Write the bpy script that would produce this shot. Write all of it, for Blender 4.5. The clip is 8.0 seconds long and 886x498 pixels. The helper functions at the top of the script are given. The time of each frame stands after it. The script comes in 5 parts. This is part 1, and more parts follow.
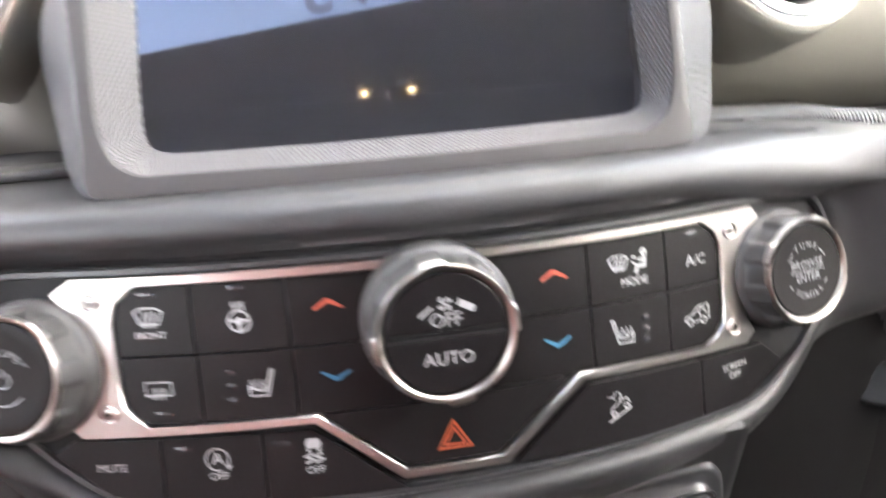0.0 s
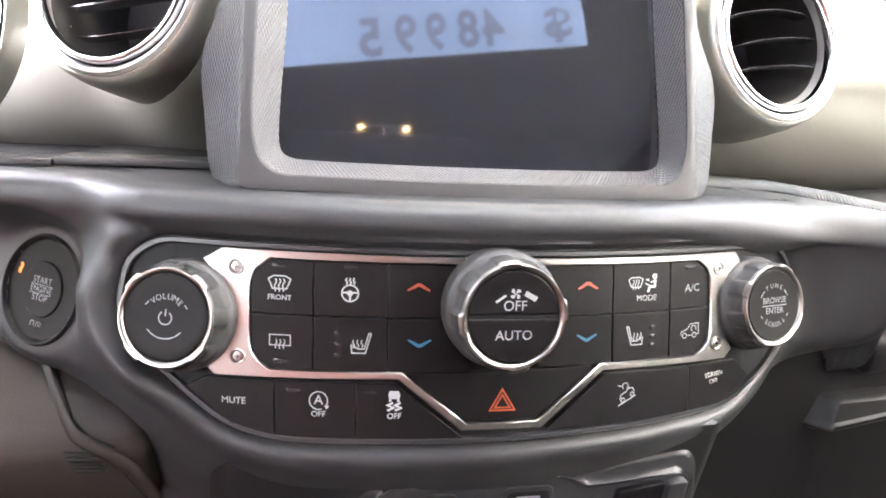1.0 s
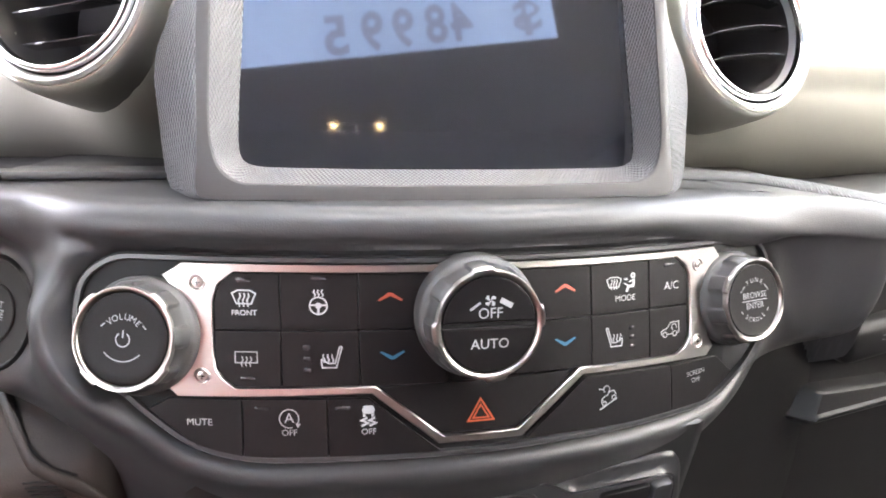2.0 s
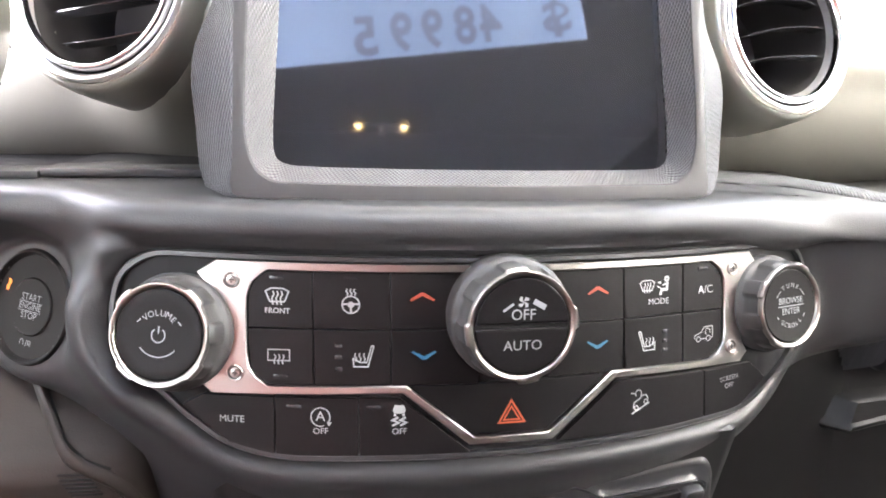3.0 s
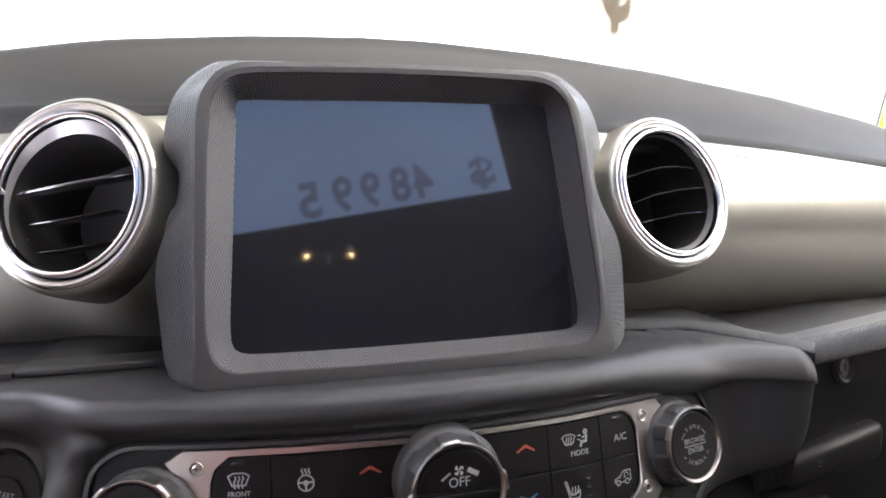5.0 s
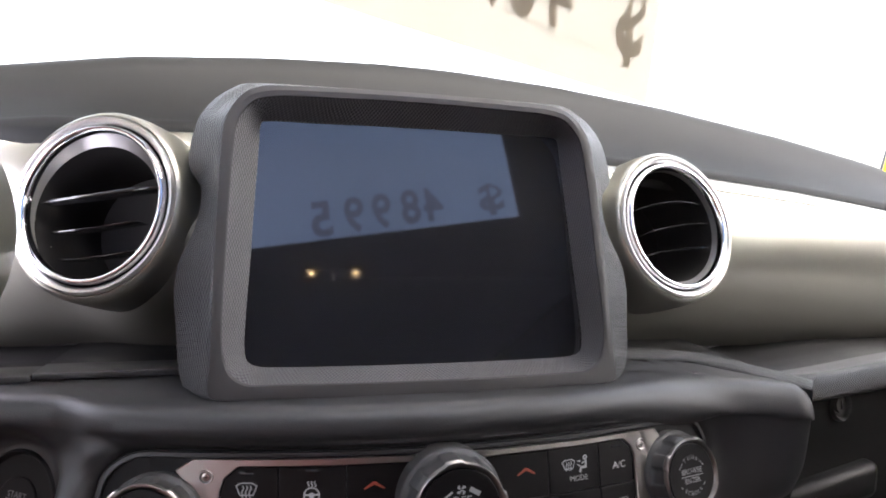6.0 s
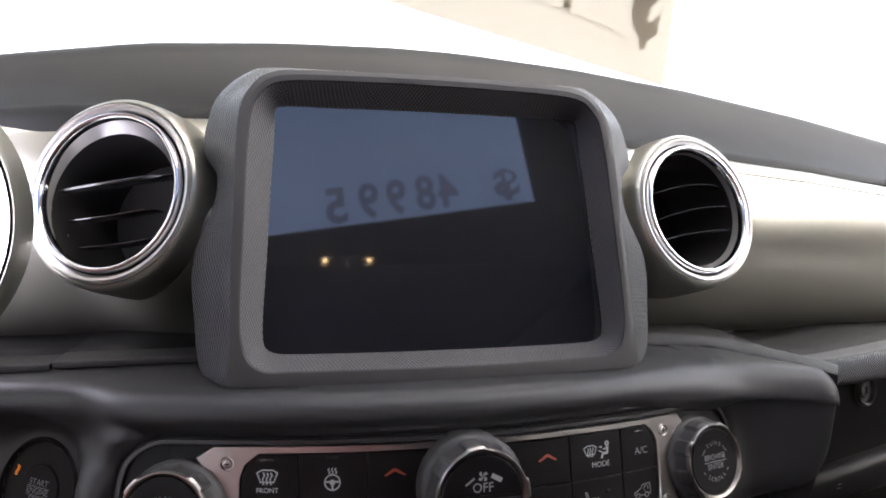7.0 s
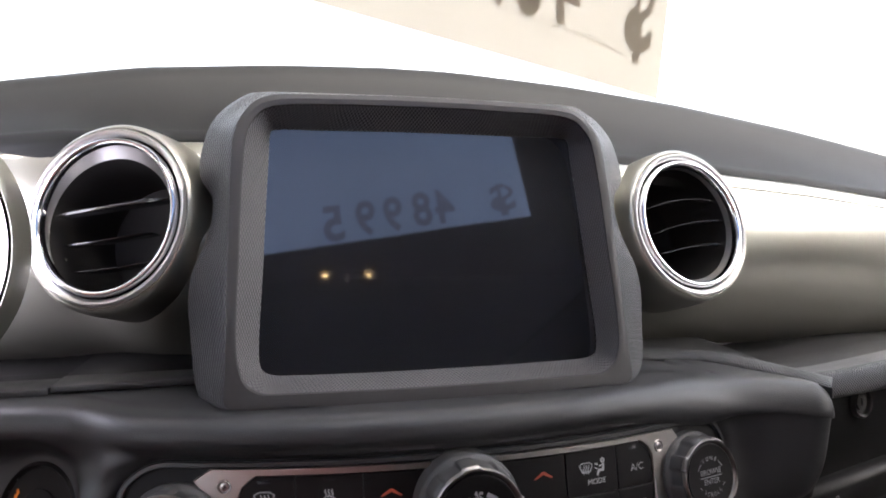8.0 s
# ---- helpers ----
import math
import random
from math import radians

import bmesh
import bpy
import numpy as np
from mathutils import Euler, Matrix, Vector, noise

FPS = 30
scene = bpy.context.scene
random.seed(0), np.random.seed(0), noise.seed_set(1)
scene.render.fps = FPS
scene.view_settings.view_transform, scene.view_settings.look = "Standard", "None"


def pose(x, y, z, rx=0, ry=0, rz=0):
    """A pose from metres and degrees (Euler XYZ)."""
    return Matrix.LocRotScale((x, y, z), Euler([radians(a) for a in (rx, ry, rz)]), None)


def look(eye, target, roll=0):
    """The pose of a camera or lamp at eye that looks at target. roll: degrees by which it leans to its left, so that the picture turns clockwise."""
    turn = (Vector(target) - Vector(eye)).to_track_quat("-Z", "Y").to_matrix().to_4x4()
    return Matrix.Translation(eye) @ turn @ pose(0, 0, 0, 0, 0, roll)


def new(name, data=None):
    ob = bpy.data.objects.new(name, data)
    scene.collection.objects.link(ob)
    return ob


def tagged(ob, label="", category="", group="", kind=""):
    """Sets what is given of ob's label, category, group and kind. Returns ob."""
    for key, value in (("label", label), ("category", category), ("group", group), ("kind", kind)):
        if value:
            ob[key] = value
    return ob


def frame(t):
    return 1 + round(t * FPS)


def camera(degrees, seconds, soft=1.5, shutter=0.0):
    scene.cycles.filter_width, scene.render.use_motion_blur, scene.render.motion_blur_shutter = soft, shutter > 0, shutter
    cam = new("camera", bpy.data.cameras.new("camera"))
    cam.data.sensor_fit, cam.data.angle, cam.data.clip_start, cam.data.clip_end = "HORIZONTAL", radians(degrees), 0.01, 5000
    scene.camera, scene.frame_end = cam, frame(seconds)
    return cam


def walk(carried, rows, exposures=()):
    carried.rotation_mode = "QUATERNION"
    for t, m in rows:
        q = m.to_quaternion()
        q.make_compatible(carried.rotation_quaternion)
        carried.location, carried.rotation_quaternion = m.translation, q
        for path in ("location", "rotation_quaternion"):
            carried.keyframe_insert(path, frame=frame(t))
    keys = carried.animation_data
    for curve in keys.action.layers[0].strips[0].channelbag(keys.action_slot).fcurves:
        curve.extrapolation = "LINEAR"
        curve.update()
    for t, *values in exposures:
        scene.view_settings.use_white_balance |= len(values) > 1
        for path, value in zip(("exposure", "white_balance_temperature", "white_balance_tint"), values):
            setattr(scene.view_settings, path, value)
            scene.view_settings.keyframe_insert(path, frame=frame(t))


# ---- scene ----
# t, x, y, z, yaw, pitch, roll of the camera
ROWS = [
    (0.0, -0.0292, -0.2560, 1.2374, -9.92, -18.51, 3.39),
    (0.2, -0.0710, -0.2729, 1.2611, -12.16, -18.02, -1.10),
    (0.5, -0.0689, -0.3160, 1.2479, -12.30, -15.21, -1.36),
    (1.0, -0.0852, -0.3156, 1.2430, -11.57, -14.99, -3.67),
    (1.5, -0.0796, -0.3095, 1.2462, -13.26, -14.79, -2.84),
    (1.7, -0.0789, -0.3054, 1.2448, -13.96, -15.37, -2.36),
    (2.8, -0.0837, -0.3044, 1.2460, -12.06, -15.18, -2.00),
    (3.0, -0.0841, -0.3034, 1.2441, -11.91, -15.27, -2.42),
    (3.5, -0.0820, -0.3061, 1.2539, -13.17, -13.91, -1.39),
    (3.7, -0.0893, -0.3171, 1.2638, -12.42, -10.64, -0.19),
    (3.8, -0.0907, -0.3253, 1.2719, -12.68, -9.38, 0.44),
    (4.0, -0.0886, -0.3338, 1.2815, -15.49, -7.78, -0.10),
    (4.2, -0.0847, -0.3383, 1.2854, -16.32, -7.08, 0.56),
    (5.3, -0.0893, -0.3423, 1.2846, -16.73, -6.05, 0.13),
    (5.5, -0.0948, -0.3490, 1.2834, -18.48, -4.21, -3.96),
    (6.0, -0.0936, -0.3496, 1.2872, -16.01, -4.73, -2.01),
    (6.5, -0.0984, -0.3461, 1.2847, -14.71, -5.79, -0.96),
    (7.0, -0.0957, -0.3448, 1.2858, -15.09, -5.83, -1.46),
    (7.5, -0.0940, -0.3421, 1.2843, -14.98, -6.13, -1.53),
    (8.0, -0.0929, -0.3485, 1.2906, -15.07, -4.92, -0.65),
]
cam = camera(65.0, 8.0, soft=1.85, shutter=0.25)
EXPOSURES = [(0.0, 5.80, 6950, 8), (3.0, 5.80, 6950, 8), (3.7, 5.78, 6950, 8), (4.0, 5.68, 6950, 8), (4.2, 4.98, 6850, 9), (5.3, 4.0, 6750, 11), (6.5, 3.65, 6750, 11), (8.0, 3.58, 6750, 11)]
walk(cam, [(t, pose(x, y, z, 90 + pitch, roll, yaw)) for t, x, y, z, yaw, pitch, roll in ROWS], EXPOSURES)

# ---- world and sun: a bright, slightly hazy sky ----
world = bpy.data.worlds.new("sky")
scene.world = world
world.use_nodes = True
sky = world.node_tree.nodes.new("ShaderNodeTexSky")
sky.sky_type, sky.sun_disc = "NISHITA", False
sky.sun_elevation, sky.sun_rotation, sky.air_density, sky.dust_density = radians(48), radians(150), 1.0, 5.0
world.node_tree.nodes["Background"].inputs["Strength"].default_value = 0.15
haze = world.node_tree.nodes.new("ShaderNodeHueSaturation")
haze.inputs["Saturation"].default_value = 0.5
world.node_tree.links.new(sky.outputs[0], haze.inputs["Color"])
world.node_tree.links.new(haze.outputs[0], world.node_tree.nodes["Background"].inputs["Color"])
sun = new("sun", bpy.data.lights.new("sun", "SUN"))
sun.data.energy, sun.data.angle, sun.data.color = 1.5, radians(12), (1.0, 0.95, 0.88)
sun.matrix_world = look((1.5, -3.0, 4.5), (0, 0, 1.2))


# ---- materials ----
def mat(name, base, rough=0.5, metal=0.0, spec=0.5, grain=0.0, grain_scale=900.0, mottle=0.0, mottle_scale=18.0, coat=0.0, emit=None, power=0.0):
    m = bpy.data.materials.new(name)
    m.use_nodes = True
    nt = m.node_tree
    b = nt.nodes["Principled BSDF"]
    b.inputs["Base Color"].default_value = (*base, 1)
    b.inputs["Roughness"].default_value = rough
    b.inputs["Metallic"].default_value = metal
    b.inputs["Specular IOR Level"].default_value = spec
    b.inputs["Coat Weight"].default_value = coat
    if emit:
        b.inputs["Emission Color"].default_value = (*emit, 1)
        b.inputs["Emission Strength"].default_value = power
    tc = nt.nodes.new("ShaderNodeTexCoord")
    if grain:
        n = nt.nodes.new("ShaderNodeTexNoise")
        n.inputs["Scale"].default_value, n.inputs["Detail"].default_value = grain_scale, 3
        nt.links.new(tc.outputs["Object"], n.inputs["Vector"])
        bump = nt.nodes.new("ShaderNodeBump")
        bump.inputs["Strength"].default_value, bump.inputs["Distance"].default_value = grain, 0.0004
        nt.links.new(n.outputs["Fac"], bump.inputs["Height"])
        nt.links.new(bump.outputs[0], b.inputs["Normal"])
    if mottle:
        n = nt.nodes.new("ShaderNodeTexNoise")
        n.inputs["Scale"].default_value, n.inputs["Detail"].default_value = mottle_scale, 6
        nt.links.new(tc.outputs["Object"], n.inputs["Vector"])
        r = nt.nodes.new("ShaderNodeMapRange")
        r.inputs["To Min"].default_value, r.inputs["To Max"].default_value = max(rough - mottle, 0.02), rough + mottle
        nt.links.new(n.outputs["Fac"], r.inputs["Value"])
        nt.links.new(r.outputs[0], b.inputs["Roughness"])
        mix = nt.nodes.new("ShaderNodeMix")
        mix.data_type = "RGBA"
        mix.inputs["A"].default_value = (*[c * (1 - 0.5 * mottle) for c in base], 1)
        mix.inputs["B"].default_value = (*[min(c * (1 + 0.5 * mottle), 1) for c in base], 1)
        nt.links.new(n.outputs["Fac"], mix.inputs["Factor"])
        nt.links.new(mix.outputs["Result"], b.inputs["Base Color"])
    return m


def knurled(name, base, rough, period, depth, tall=1.7):
    """Plastic moulded with staggered raised points; the pattern runs in the mesh's own metres."""
    m = mat(name, base, rough, mottle=0.05, mottle_scale=40)
    nt = m.node_tree
    b = nt.nodes["Principled BSDF"]
    uv = nt.nodes.new("ShaderNodeUVMap")
    sep = nt.nodes.new("ShaderNodeSeparateXYZ")
    nt.links.new(uv.outputs[0], sep.inputs[0])

    def op(kind, a, c=None):
        n = nt.nodes.new("ShaderNodeMath")
        n.operation = kind
        for i, v in enumerate((a, c)):
            if isinstance(v, (int, float)):
                n.inputs[i].default_value = v
            elif v is not None:
                nt.links.new(v, n.inputs[i])
        return n.outputs[0]

    k = 2 * math.pi / period
    across = op("MULTIPLY", sep.outputs["X"], k)
    up = op("MULTIPLY", sep.outputs["Y"], k / tall)
    h = op("MULTIPLY", op("SINE", across), op("SINE", up))
    bump = nt.nodes.new("ShaderNodeBump")
    bump.inputs["Strength"].default_value, bump.inputs["Distance"].default_value = 1.0, depth
    nt.links.new(h, bump.inputs["Height"])
    nt.links.new(bump.outputs[0], b.inputs["Normal"])
    return m


BLACK_PAD = mat("soft_black_dash_skin", (0.029, 0.0285, 0.030), 0.47, spec=0.45, grain=0.25, grain_scale=1400, mottle=0.06)
BROW_SKIN = mat("grained_charcoal_dash_top", (0.0090, 0.0097, 0.0108), 0.68, spec=0.28, grain=0.35, grain_scale=1100, mottle=0.06)
CHAMPAGNE = mat("satin_champagne_paint", (0.42, 0.412, 0.362), 0.35, metal=0.85, grain=0.04, grain_scale=2500, mottle=0.05)
BEZEL_SKIN = knurled("knurled_grey_plastic", (0.064, 0.0635, 0.067), 0.32, 0.0023, 0.00072, 1.9)
# Finer knurl; grey raised above the bezel's for light on the inner faces.
BEVEL_SKIN = knurled("finely_knurled_lightened_plastic", (0.076, 0.073, 0.076), 0.36, 0.0020, 0.00030, 1.7)
RIM_SKIN = mat("smooth_grey_plastic", (0.032, 0.030, 0.031), 0.48, spec=0.4, grain=0.2, grain_scale=1500, mottle=0.05)
PEBBLED = mat("pebbled_grey_skin", (0.115, 0.115, 0.118), 0.45, grain=0.9, grain_scale=900, mottle=0.10)
STRIP_SKIN = knurled("knurled_black_plastic", (0.036, 0.036, 0.038), 0.34, 0.0017, 0.00040, 1.3)
# Darker copy of the dark grey plastic, for shade low in the cabin.
CONSOLE_SKIN = mat("shaded_console_plastic", (0.011, 0.0107, 0.0112), 0.45, spec=0.33, grain=0.2, grain_scale=1500, mottle=0.05)
DEEP_BLACK = mat("black_lower_plastic", (0.0065, 0.0062, 0.0067), 0.47, spec=0.24, grain=0.3, grain_scale=1100, mottle=0.06)
# Black plastic; the brown tint stands for warm light from lower left.
KNEE_SKIN = mat("black_plastic_warm_light", (0.025, 0.0195, 0.0170), 0.5, spec=0.30, grain=0.25, grain_scale=1300, mottle=0.06)
RING_METAL = mat("warm_satin_ring", (0.36, 0.33, 0.305), 0.33, metal=1.0, mottle=0.08, mottle_scale=90)
CHROME = mat("bright_chrome", (0.86, 0.86, 0.88), 0.10, metal=1.0, mottle=0.03)
SATIN_METAL = mat("satin_silver_trim", (0.42, 0.395, 0.38), 0.31, metal=1.0, grain=0.05, grain_scale=3000, mottle=0.02, mottle_scale=40)
SILVER_PLASTIC = mat("silver_plastic", (0.50, 0.49, 0.49), 0.30, metal=0.7, mottle=0.05)
DARK_PLASTIC = mat("dark_grey_plastic", (0.025, 0.025, 0.0265), 0.38, grain=0.12, grain_scale=1800, mottle=0.05)
KNOB_PLASTIC = mat("grey_knob_rubber", (0.043, 0.041, 0.0405), 0.45, spec=0.4, grain=0.1, grain_scale=2200, mottle=0.06, mottle_scale=80)
START_SKIN = mat("matt_black_button", (0.0070, 0.0060, 0.0062), 0.55, spec=0.18, grain=0.1, grain_scale=2400, mottle=0.05)
BUTTON_BLACK = mat("satin_black_button", (0.0065, 0.0057, 0.0061), 0.40, spec=0.18, grain=0.08, grain_scale=2600, mottle=0.06, mottle_scale=50)
GAP_BLACK = mat("black_gap", (0.007, 0.007, 0.008), 0.65, spec=0.3)
BOWL_BLACK = mat("matt_black_bowl", (0.0135, 0.0125, 0.0128), 0.65, spec=0.3, grain=0.1)
SLAT_BLACK = mat("gloss_black_slat", (0.022, 0.022, 0.024), 0.22, coat=0.8)
SCREEN = mat("black_screen_glass", (0.012, 0.0122, 0.015), 0.04, spec=1.0, coat=1.0, mottle=0.015, mottle_scale=30)
SCREEN.node_tree.nodes["Principled BSDF"].inputs["Coat IOR"].default_value = 1.95
SCREEN.node_tree.nodes["Principled BSDF"].inputs["Coat Roughness"].default_value = 0.05
INK_WHITE = mat("white_print", (0.30, 0.30, 0.305), 0.5)
INK_GREY = mat("grey_print", (0.24, 0.24, 0.25), 0.5)
INK_RED = mat("red_print", (0.30, 0.055, 0.03), 0.45)
INK_BLUE = mat("blue_print", (0.03, 0.13, 0.22), 0.45)
INK_HAZARD = mat("orange_red_print", (0.30, 0.055, 0.022), 0.45)
AMBER_LED = mat("amber_indicator", (0.55, 0.17, 0.01), 0.4, emit=(1.0, 0.25, 0.01), power=0.02)
LED_OFF = mat("unlit_indicator", (0.024, 0.024, 0.026), 0.25)
LINER = mat("grey_roof_lining", (0.13, 0.135, 0.145), 0.9, grain=0.3, grain_scale=600, mottle=0.08)
CABIN = mat("dark_cabin_trim", (0.035, 0.033, 0.033), 0.7, grain=0.2, grain_scale=500, mottle=0.08)
# Red of the unseen left wall, chosen to bounce pink onto the trim.
ROSE = mat("red_bounce_trim", (0.40, 0.19, 0.165), 0.7, grain=0.2, grain_scale=500, mottle=0.08)
# Bright red for the added reflector behind the driver.
ROSE_LIGHT = mat("pale_red_reflector", (0.62, 0.28, 0.24), 0.8, grain=0.2, grain_scale=500, mottle=0.08)
TAN = mat("dark_brown_trim", (0.17, 0.14, 0.11), 0.7, grain=0.2, grain_scale=500, mottle=0.08)
CARPET = mat("black_carpet", (0.02, 0.02, 0.02), 0.95, grain=0.6, grain_scale=500)
ASPHALT = mat("asphalt", (0.05, 0.05, 0.05), 0.9, grain=0.5, grain_scale=60, mottle=0.1, mottle_scale=2)
YELLOW = mat("yellow_body_paint", (0.50, 0.36, 0.002), 0.5, spec=0.1, mottle=0.04)
PALE_GREY = mat("pale_grey_plastic", (0.45, 0.46, 0.48), 0.5, mottle=0.06)
TAG_YELLOW = mat("yellow_tag_card", (0.72, 0.62, 0.03), 0.6, mottle=0.06)
TAG_WHITE = mat("white_tag_card", (0.75, 0.75, 0.73), 0.6, mottle=0.06)
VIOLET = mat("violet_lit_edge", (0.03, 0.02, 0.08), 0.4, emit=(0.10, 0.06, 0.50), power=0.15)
MARKER = mat("dark_blue_marker", (0.16, 0.20, 0.33), 0.6)


def paper(name, base, through_part):
    m = mat(name, base, 0.7, mottle=0.06, mottle_scale=8)
    nt = m.node_tree
    b = nt.nodes["Principled BSDF"]
    tr = nt.nodes.new("ShaderNodeBsdfTranslucent")
    tr.inputs["Color"].default_value = (*base, 1)
    mix = nt.nodes.new("ShaderNodeMixShader")
    mix.inputs[0].default_value = through_part
    nt.links.new(b.outputs[0], mix.inputs[1])
    nt.links.new(tr.outputs[0], mix.inputs[2])
    nt.links.new(mix.outputs[0], nt.nodes["Material Output"].inputs["Surface"])
    return m


PAPER_BUFF = paper("thin_buff_paper", (0.42, 0.378, 0.305), 0.6)
FAINT_MARKER = paper("faded_marker", (0.29, 0.26, 0.225), 0.6)
PAPER_WHITE = paper("pale_blue_paper", (0.44, 0.60, 0.95), 0.45)


def clear_glass(name):
    m = mat(name, (1.0, 1.0, 1.0), 0.0)
    b = m.node_tree.nodes["Principled BSDF"]
    b.inputs["Transmission Weight"].default_value, b.inputs["IOR"].default_value = 1.0, 1.45
    return m


GLASS = clear_glass("clear_window_glass")


# ---- building helpers ----
def thing(name, at, label, category, group="", kind=""):
    ob = new(name)
    ob.location = at
    ob.empty_display_size = 0.02
    return tagged(ob, label, category, group, kind)


def finish(bm, angle=35):
    bmesh.ops.remove_doubles(bm, verts=bm.verts, dist=1e-6)
    bmesh.ops.recalc_face_normals(bm, faces=bm.faces)
    me = bpy.data.meshes.new("mesh")
    bm.to_mesh(me)
    bm.free()
    me.shade_smooth()
    me.set_sharp_from_angle(angle=radians(angle))
    return me


def part(name, bm, material, parent, label="", angle=35, kind=""):
    me = bm if isinstance(bm, bpy.types.Mesh) else finish(bm, angle)
    me.name = name
    me.materials.clear()
    me.materials.append(material)
    ob = new(name, me)
    if parent is not None:
        ob.parent = parent
        if parent.type == "EMPTY":
            ob.matrix_parent_inverse = parent.matrix_basis.inverted()
    return tagged(ob, label, kind=kind)


def sheet_mesh(verts, faces):
    bm = bmesh.new()
    vs = [bm.verts.new(v) for v in verts]
    for f in faces:
        try:
            bm.faces.new([vs[i] for i in f])
        except ValueError:
            pass
    return bm


def grid(points):
    """A surface through rows of points."""
    rows, cols = len(points), len(points[0])
    verts = [p for row in points for p in row]
    faces = [(i * cols + j, i * cols + j + 1, (i + 1) * cols + j + 1, (i + 1) * cols + j) for i in range(rows - 1) for j in range(cols - 1)]
    return sheet_mesh(verts, faces)


def loft(loops, closed=True, cap_start=False, cap_end=False):
    """A skin over loops of equally many points."""
    n = len(loops[0])
    verts = [p for l in loops for p in l]
    faces = []
    for k in range(len(loops) - 1):
        for i in range(n if closed else n - 1):
            j = (i + 1) % n
            faces.append((k * n + i, k * n + j, (k + 1) * n + j, (k + 1) * n + i))
    if cap_start:
        faces.append(tuple(range(n)))
    if cap_end:
        faces.append(tuple(range((len(loops) - 1) * n, len(loops) * n)))
    return sheet_mesh(verts, faces)


def uv_skin(loops, closed=True):
    """A skin over loops that carries its own lengths as a UV map: along the loops, then across them."""
    n, m = len(loops[0]), len(loops)
    mid = loops[m // 2]
    along = [0.0]
    for i in range(n):
        along.append(along[-1] + (Vector(mid[(i + 1) % n]) - Vector(mid[i])).length)
    across = [0.0]
    for k in range(1, m):
        across.append(across[-1] + sum((Vector(a) - Vector(b)).length for a, b in zip(loops[k], loops[k - 1])) / n)
    bm = bmesh.new()
    layer = bm.loops.layers.uv.new("lengths")
    vs = [[bm.verts.new(p) for p in l] for l in loops]
    for k in range(m - 1):
        for i in range(n if closed else n - 1):
            j = (i + 1) % n
            f = bm.faces.new((vs[k][i], vs[k][j], vs[k + 1][j], vs[k + 1][i]))
            upright = closed and abs(mid[j][2] - mid[i][2]) > abs(mid[j][0] - mid[i][0])
            for lp, (a, c) in zip(f.loops, ((along[i], across[k]), (along[i + 1], across[k]), (along[i + 1], across[k + 1]), (along[i], across[k + 1]))):
                lp[layer].uv = (c, a) if upright else (a, c)
    return bm


def box(lo, hi, bevel=0.0):
    bm = bmesh.new()
    bmesh.ops.create_cube(bm, size=1)
    for v in bm.verts:
        v.co = Vector([lo[i] + (hi[i] - lo[i]) * (v.co[i] + 0.5) for i in range(3)])
    if bevel:
        bmesh.ops.bevel(bm, geom=bm.edges[:], offset=bevel, segments=2, profile=0.5, affect="EDGES")
    return bm


def moved(bm, f):
    for v in bm.verts:
        v.co = Vector(f(*v.co))
    return bm


def rounded(points, r, n=4):
    """A polygon with its corners rounded; r may differ by corner."""
    out, m = [], len(points)
    for i, p in enumerate(points):
        a, b, c = Vector(points[i - 1]), Vector(p), Vector(points[(i + 1) % m])
        k = r[i] if isinstance(r, (list, tuple)) else r
        k = min(k, (a - b).length * 0.45, (c - b).length * 0.45)
        if k <= 1e-6:
            out.append(tuple(b))
            continue
        s, e = b + (a - b).normalized() * k, b + (c - b).normalized() * k
        for j in range(n + 1):
            t = j / n
            q = s * (1 - t) ** 2 + b * 2 * t * (1 - t) + e * t * t
            out.append(tuple(q))
    return out


def rounded_path(points, n):
    """An open line made smooth."""
    out = []
    for i in range(len(points) - 1):
        a, b, c, d = (Vector(points[max(min(i + j, len(points) - 1), 0)]) for j in (-1, 0, 1, 2))
        for j in range(n):
            t = j / n
            p = 0.5 * (2 * b + (c - a) * t + (2 * a - 5 * b + 4 * c - d) * t * t + (3 * b - a - 3 * c + d) * t ** 3)
            out.append(tuple(p))
    return out + [tuple(points[-1])]


def inset(points, d):
    """A polygon (counter-clockwise) shrunk by d."""
    out, m = [], len(points)
    for i in range(m):
        a, b, c = Vector(points[i - 1]), Vector(points[i]), Vector(points[(i + 1) % m])
        e, f = (b - a), (c - b)
        if e.length < 1e-9 or f.length < 1e-9:
            out.append(tuple(b))
            continue
        n1, n2 = Vector((-e.y, e.x)).normalized(), Vector((-f.y, f.x)).normalized()
        n = n1 + n2
        n = n / max(n.dot(n1), 0.3)
        out.append(tuple(b + n * d))
    return out


def ccw(points):
    area = sum(a[0] * b[1] - b[0] * a[1] for a, b in zip(points, points[1:] + points[:1]))
    return points if area > 0 else points[::-1]


def slab(points, low, high, edge=0.0006):
    """A plate in u, w, h with softly broken upper edges."""
    p = ccw(points)
    loops = [[(x, y, low) for x, y in p], [(x, y, high - edge) for x, y in p], [(x, y, high - edge * 0.3) for x, y in inset(p, edge * 0.3)], [(x, y, high) for x, y in inset(p, edge)]]
    return loft(loops, cap_start=True, cap_end=True)


def sliced(bm, step=0.008, span=0.3):
    bmesh.ops.triangulate(bm, faces=[f for f in bm.faces if len(f.verts) > 4])
    k = -span
    while k <= span:
        bmesh.ops.bisect_plane(bm, geom=bm.verts[:] + bm.edges[:] + bm.faces[:], plane_co=(k, 0, 0), plane_no=(1, 0, 0), dist=1e-6)
        k += step
    return bm


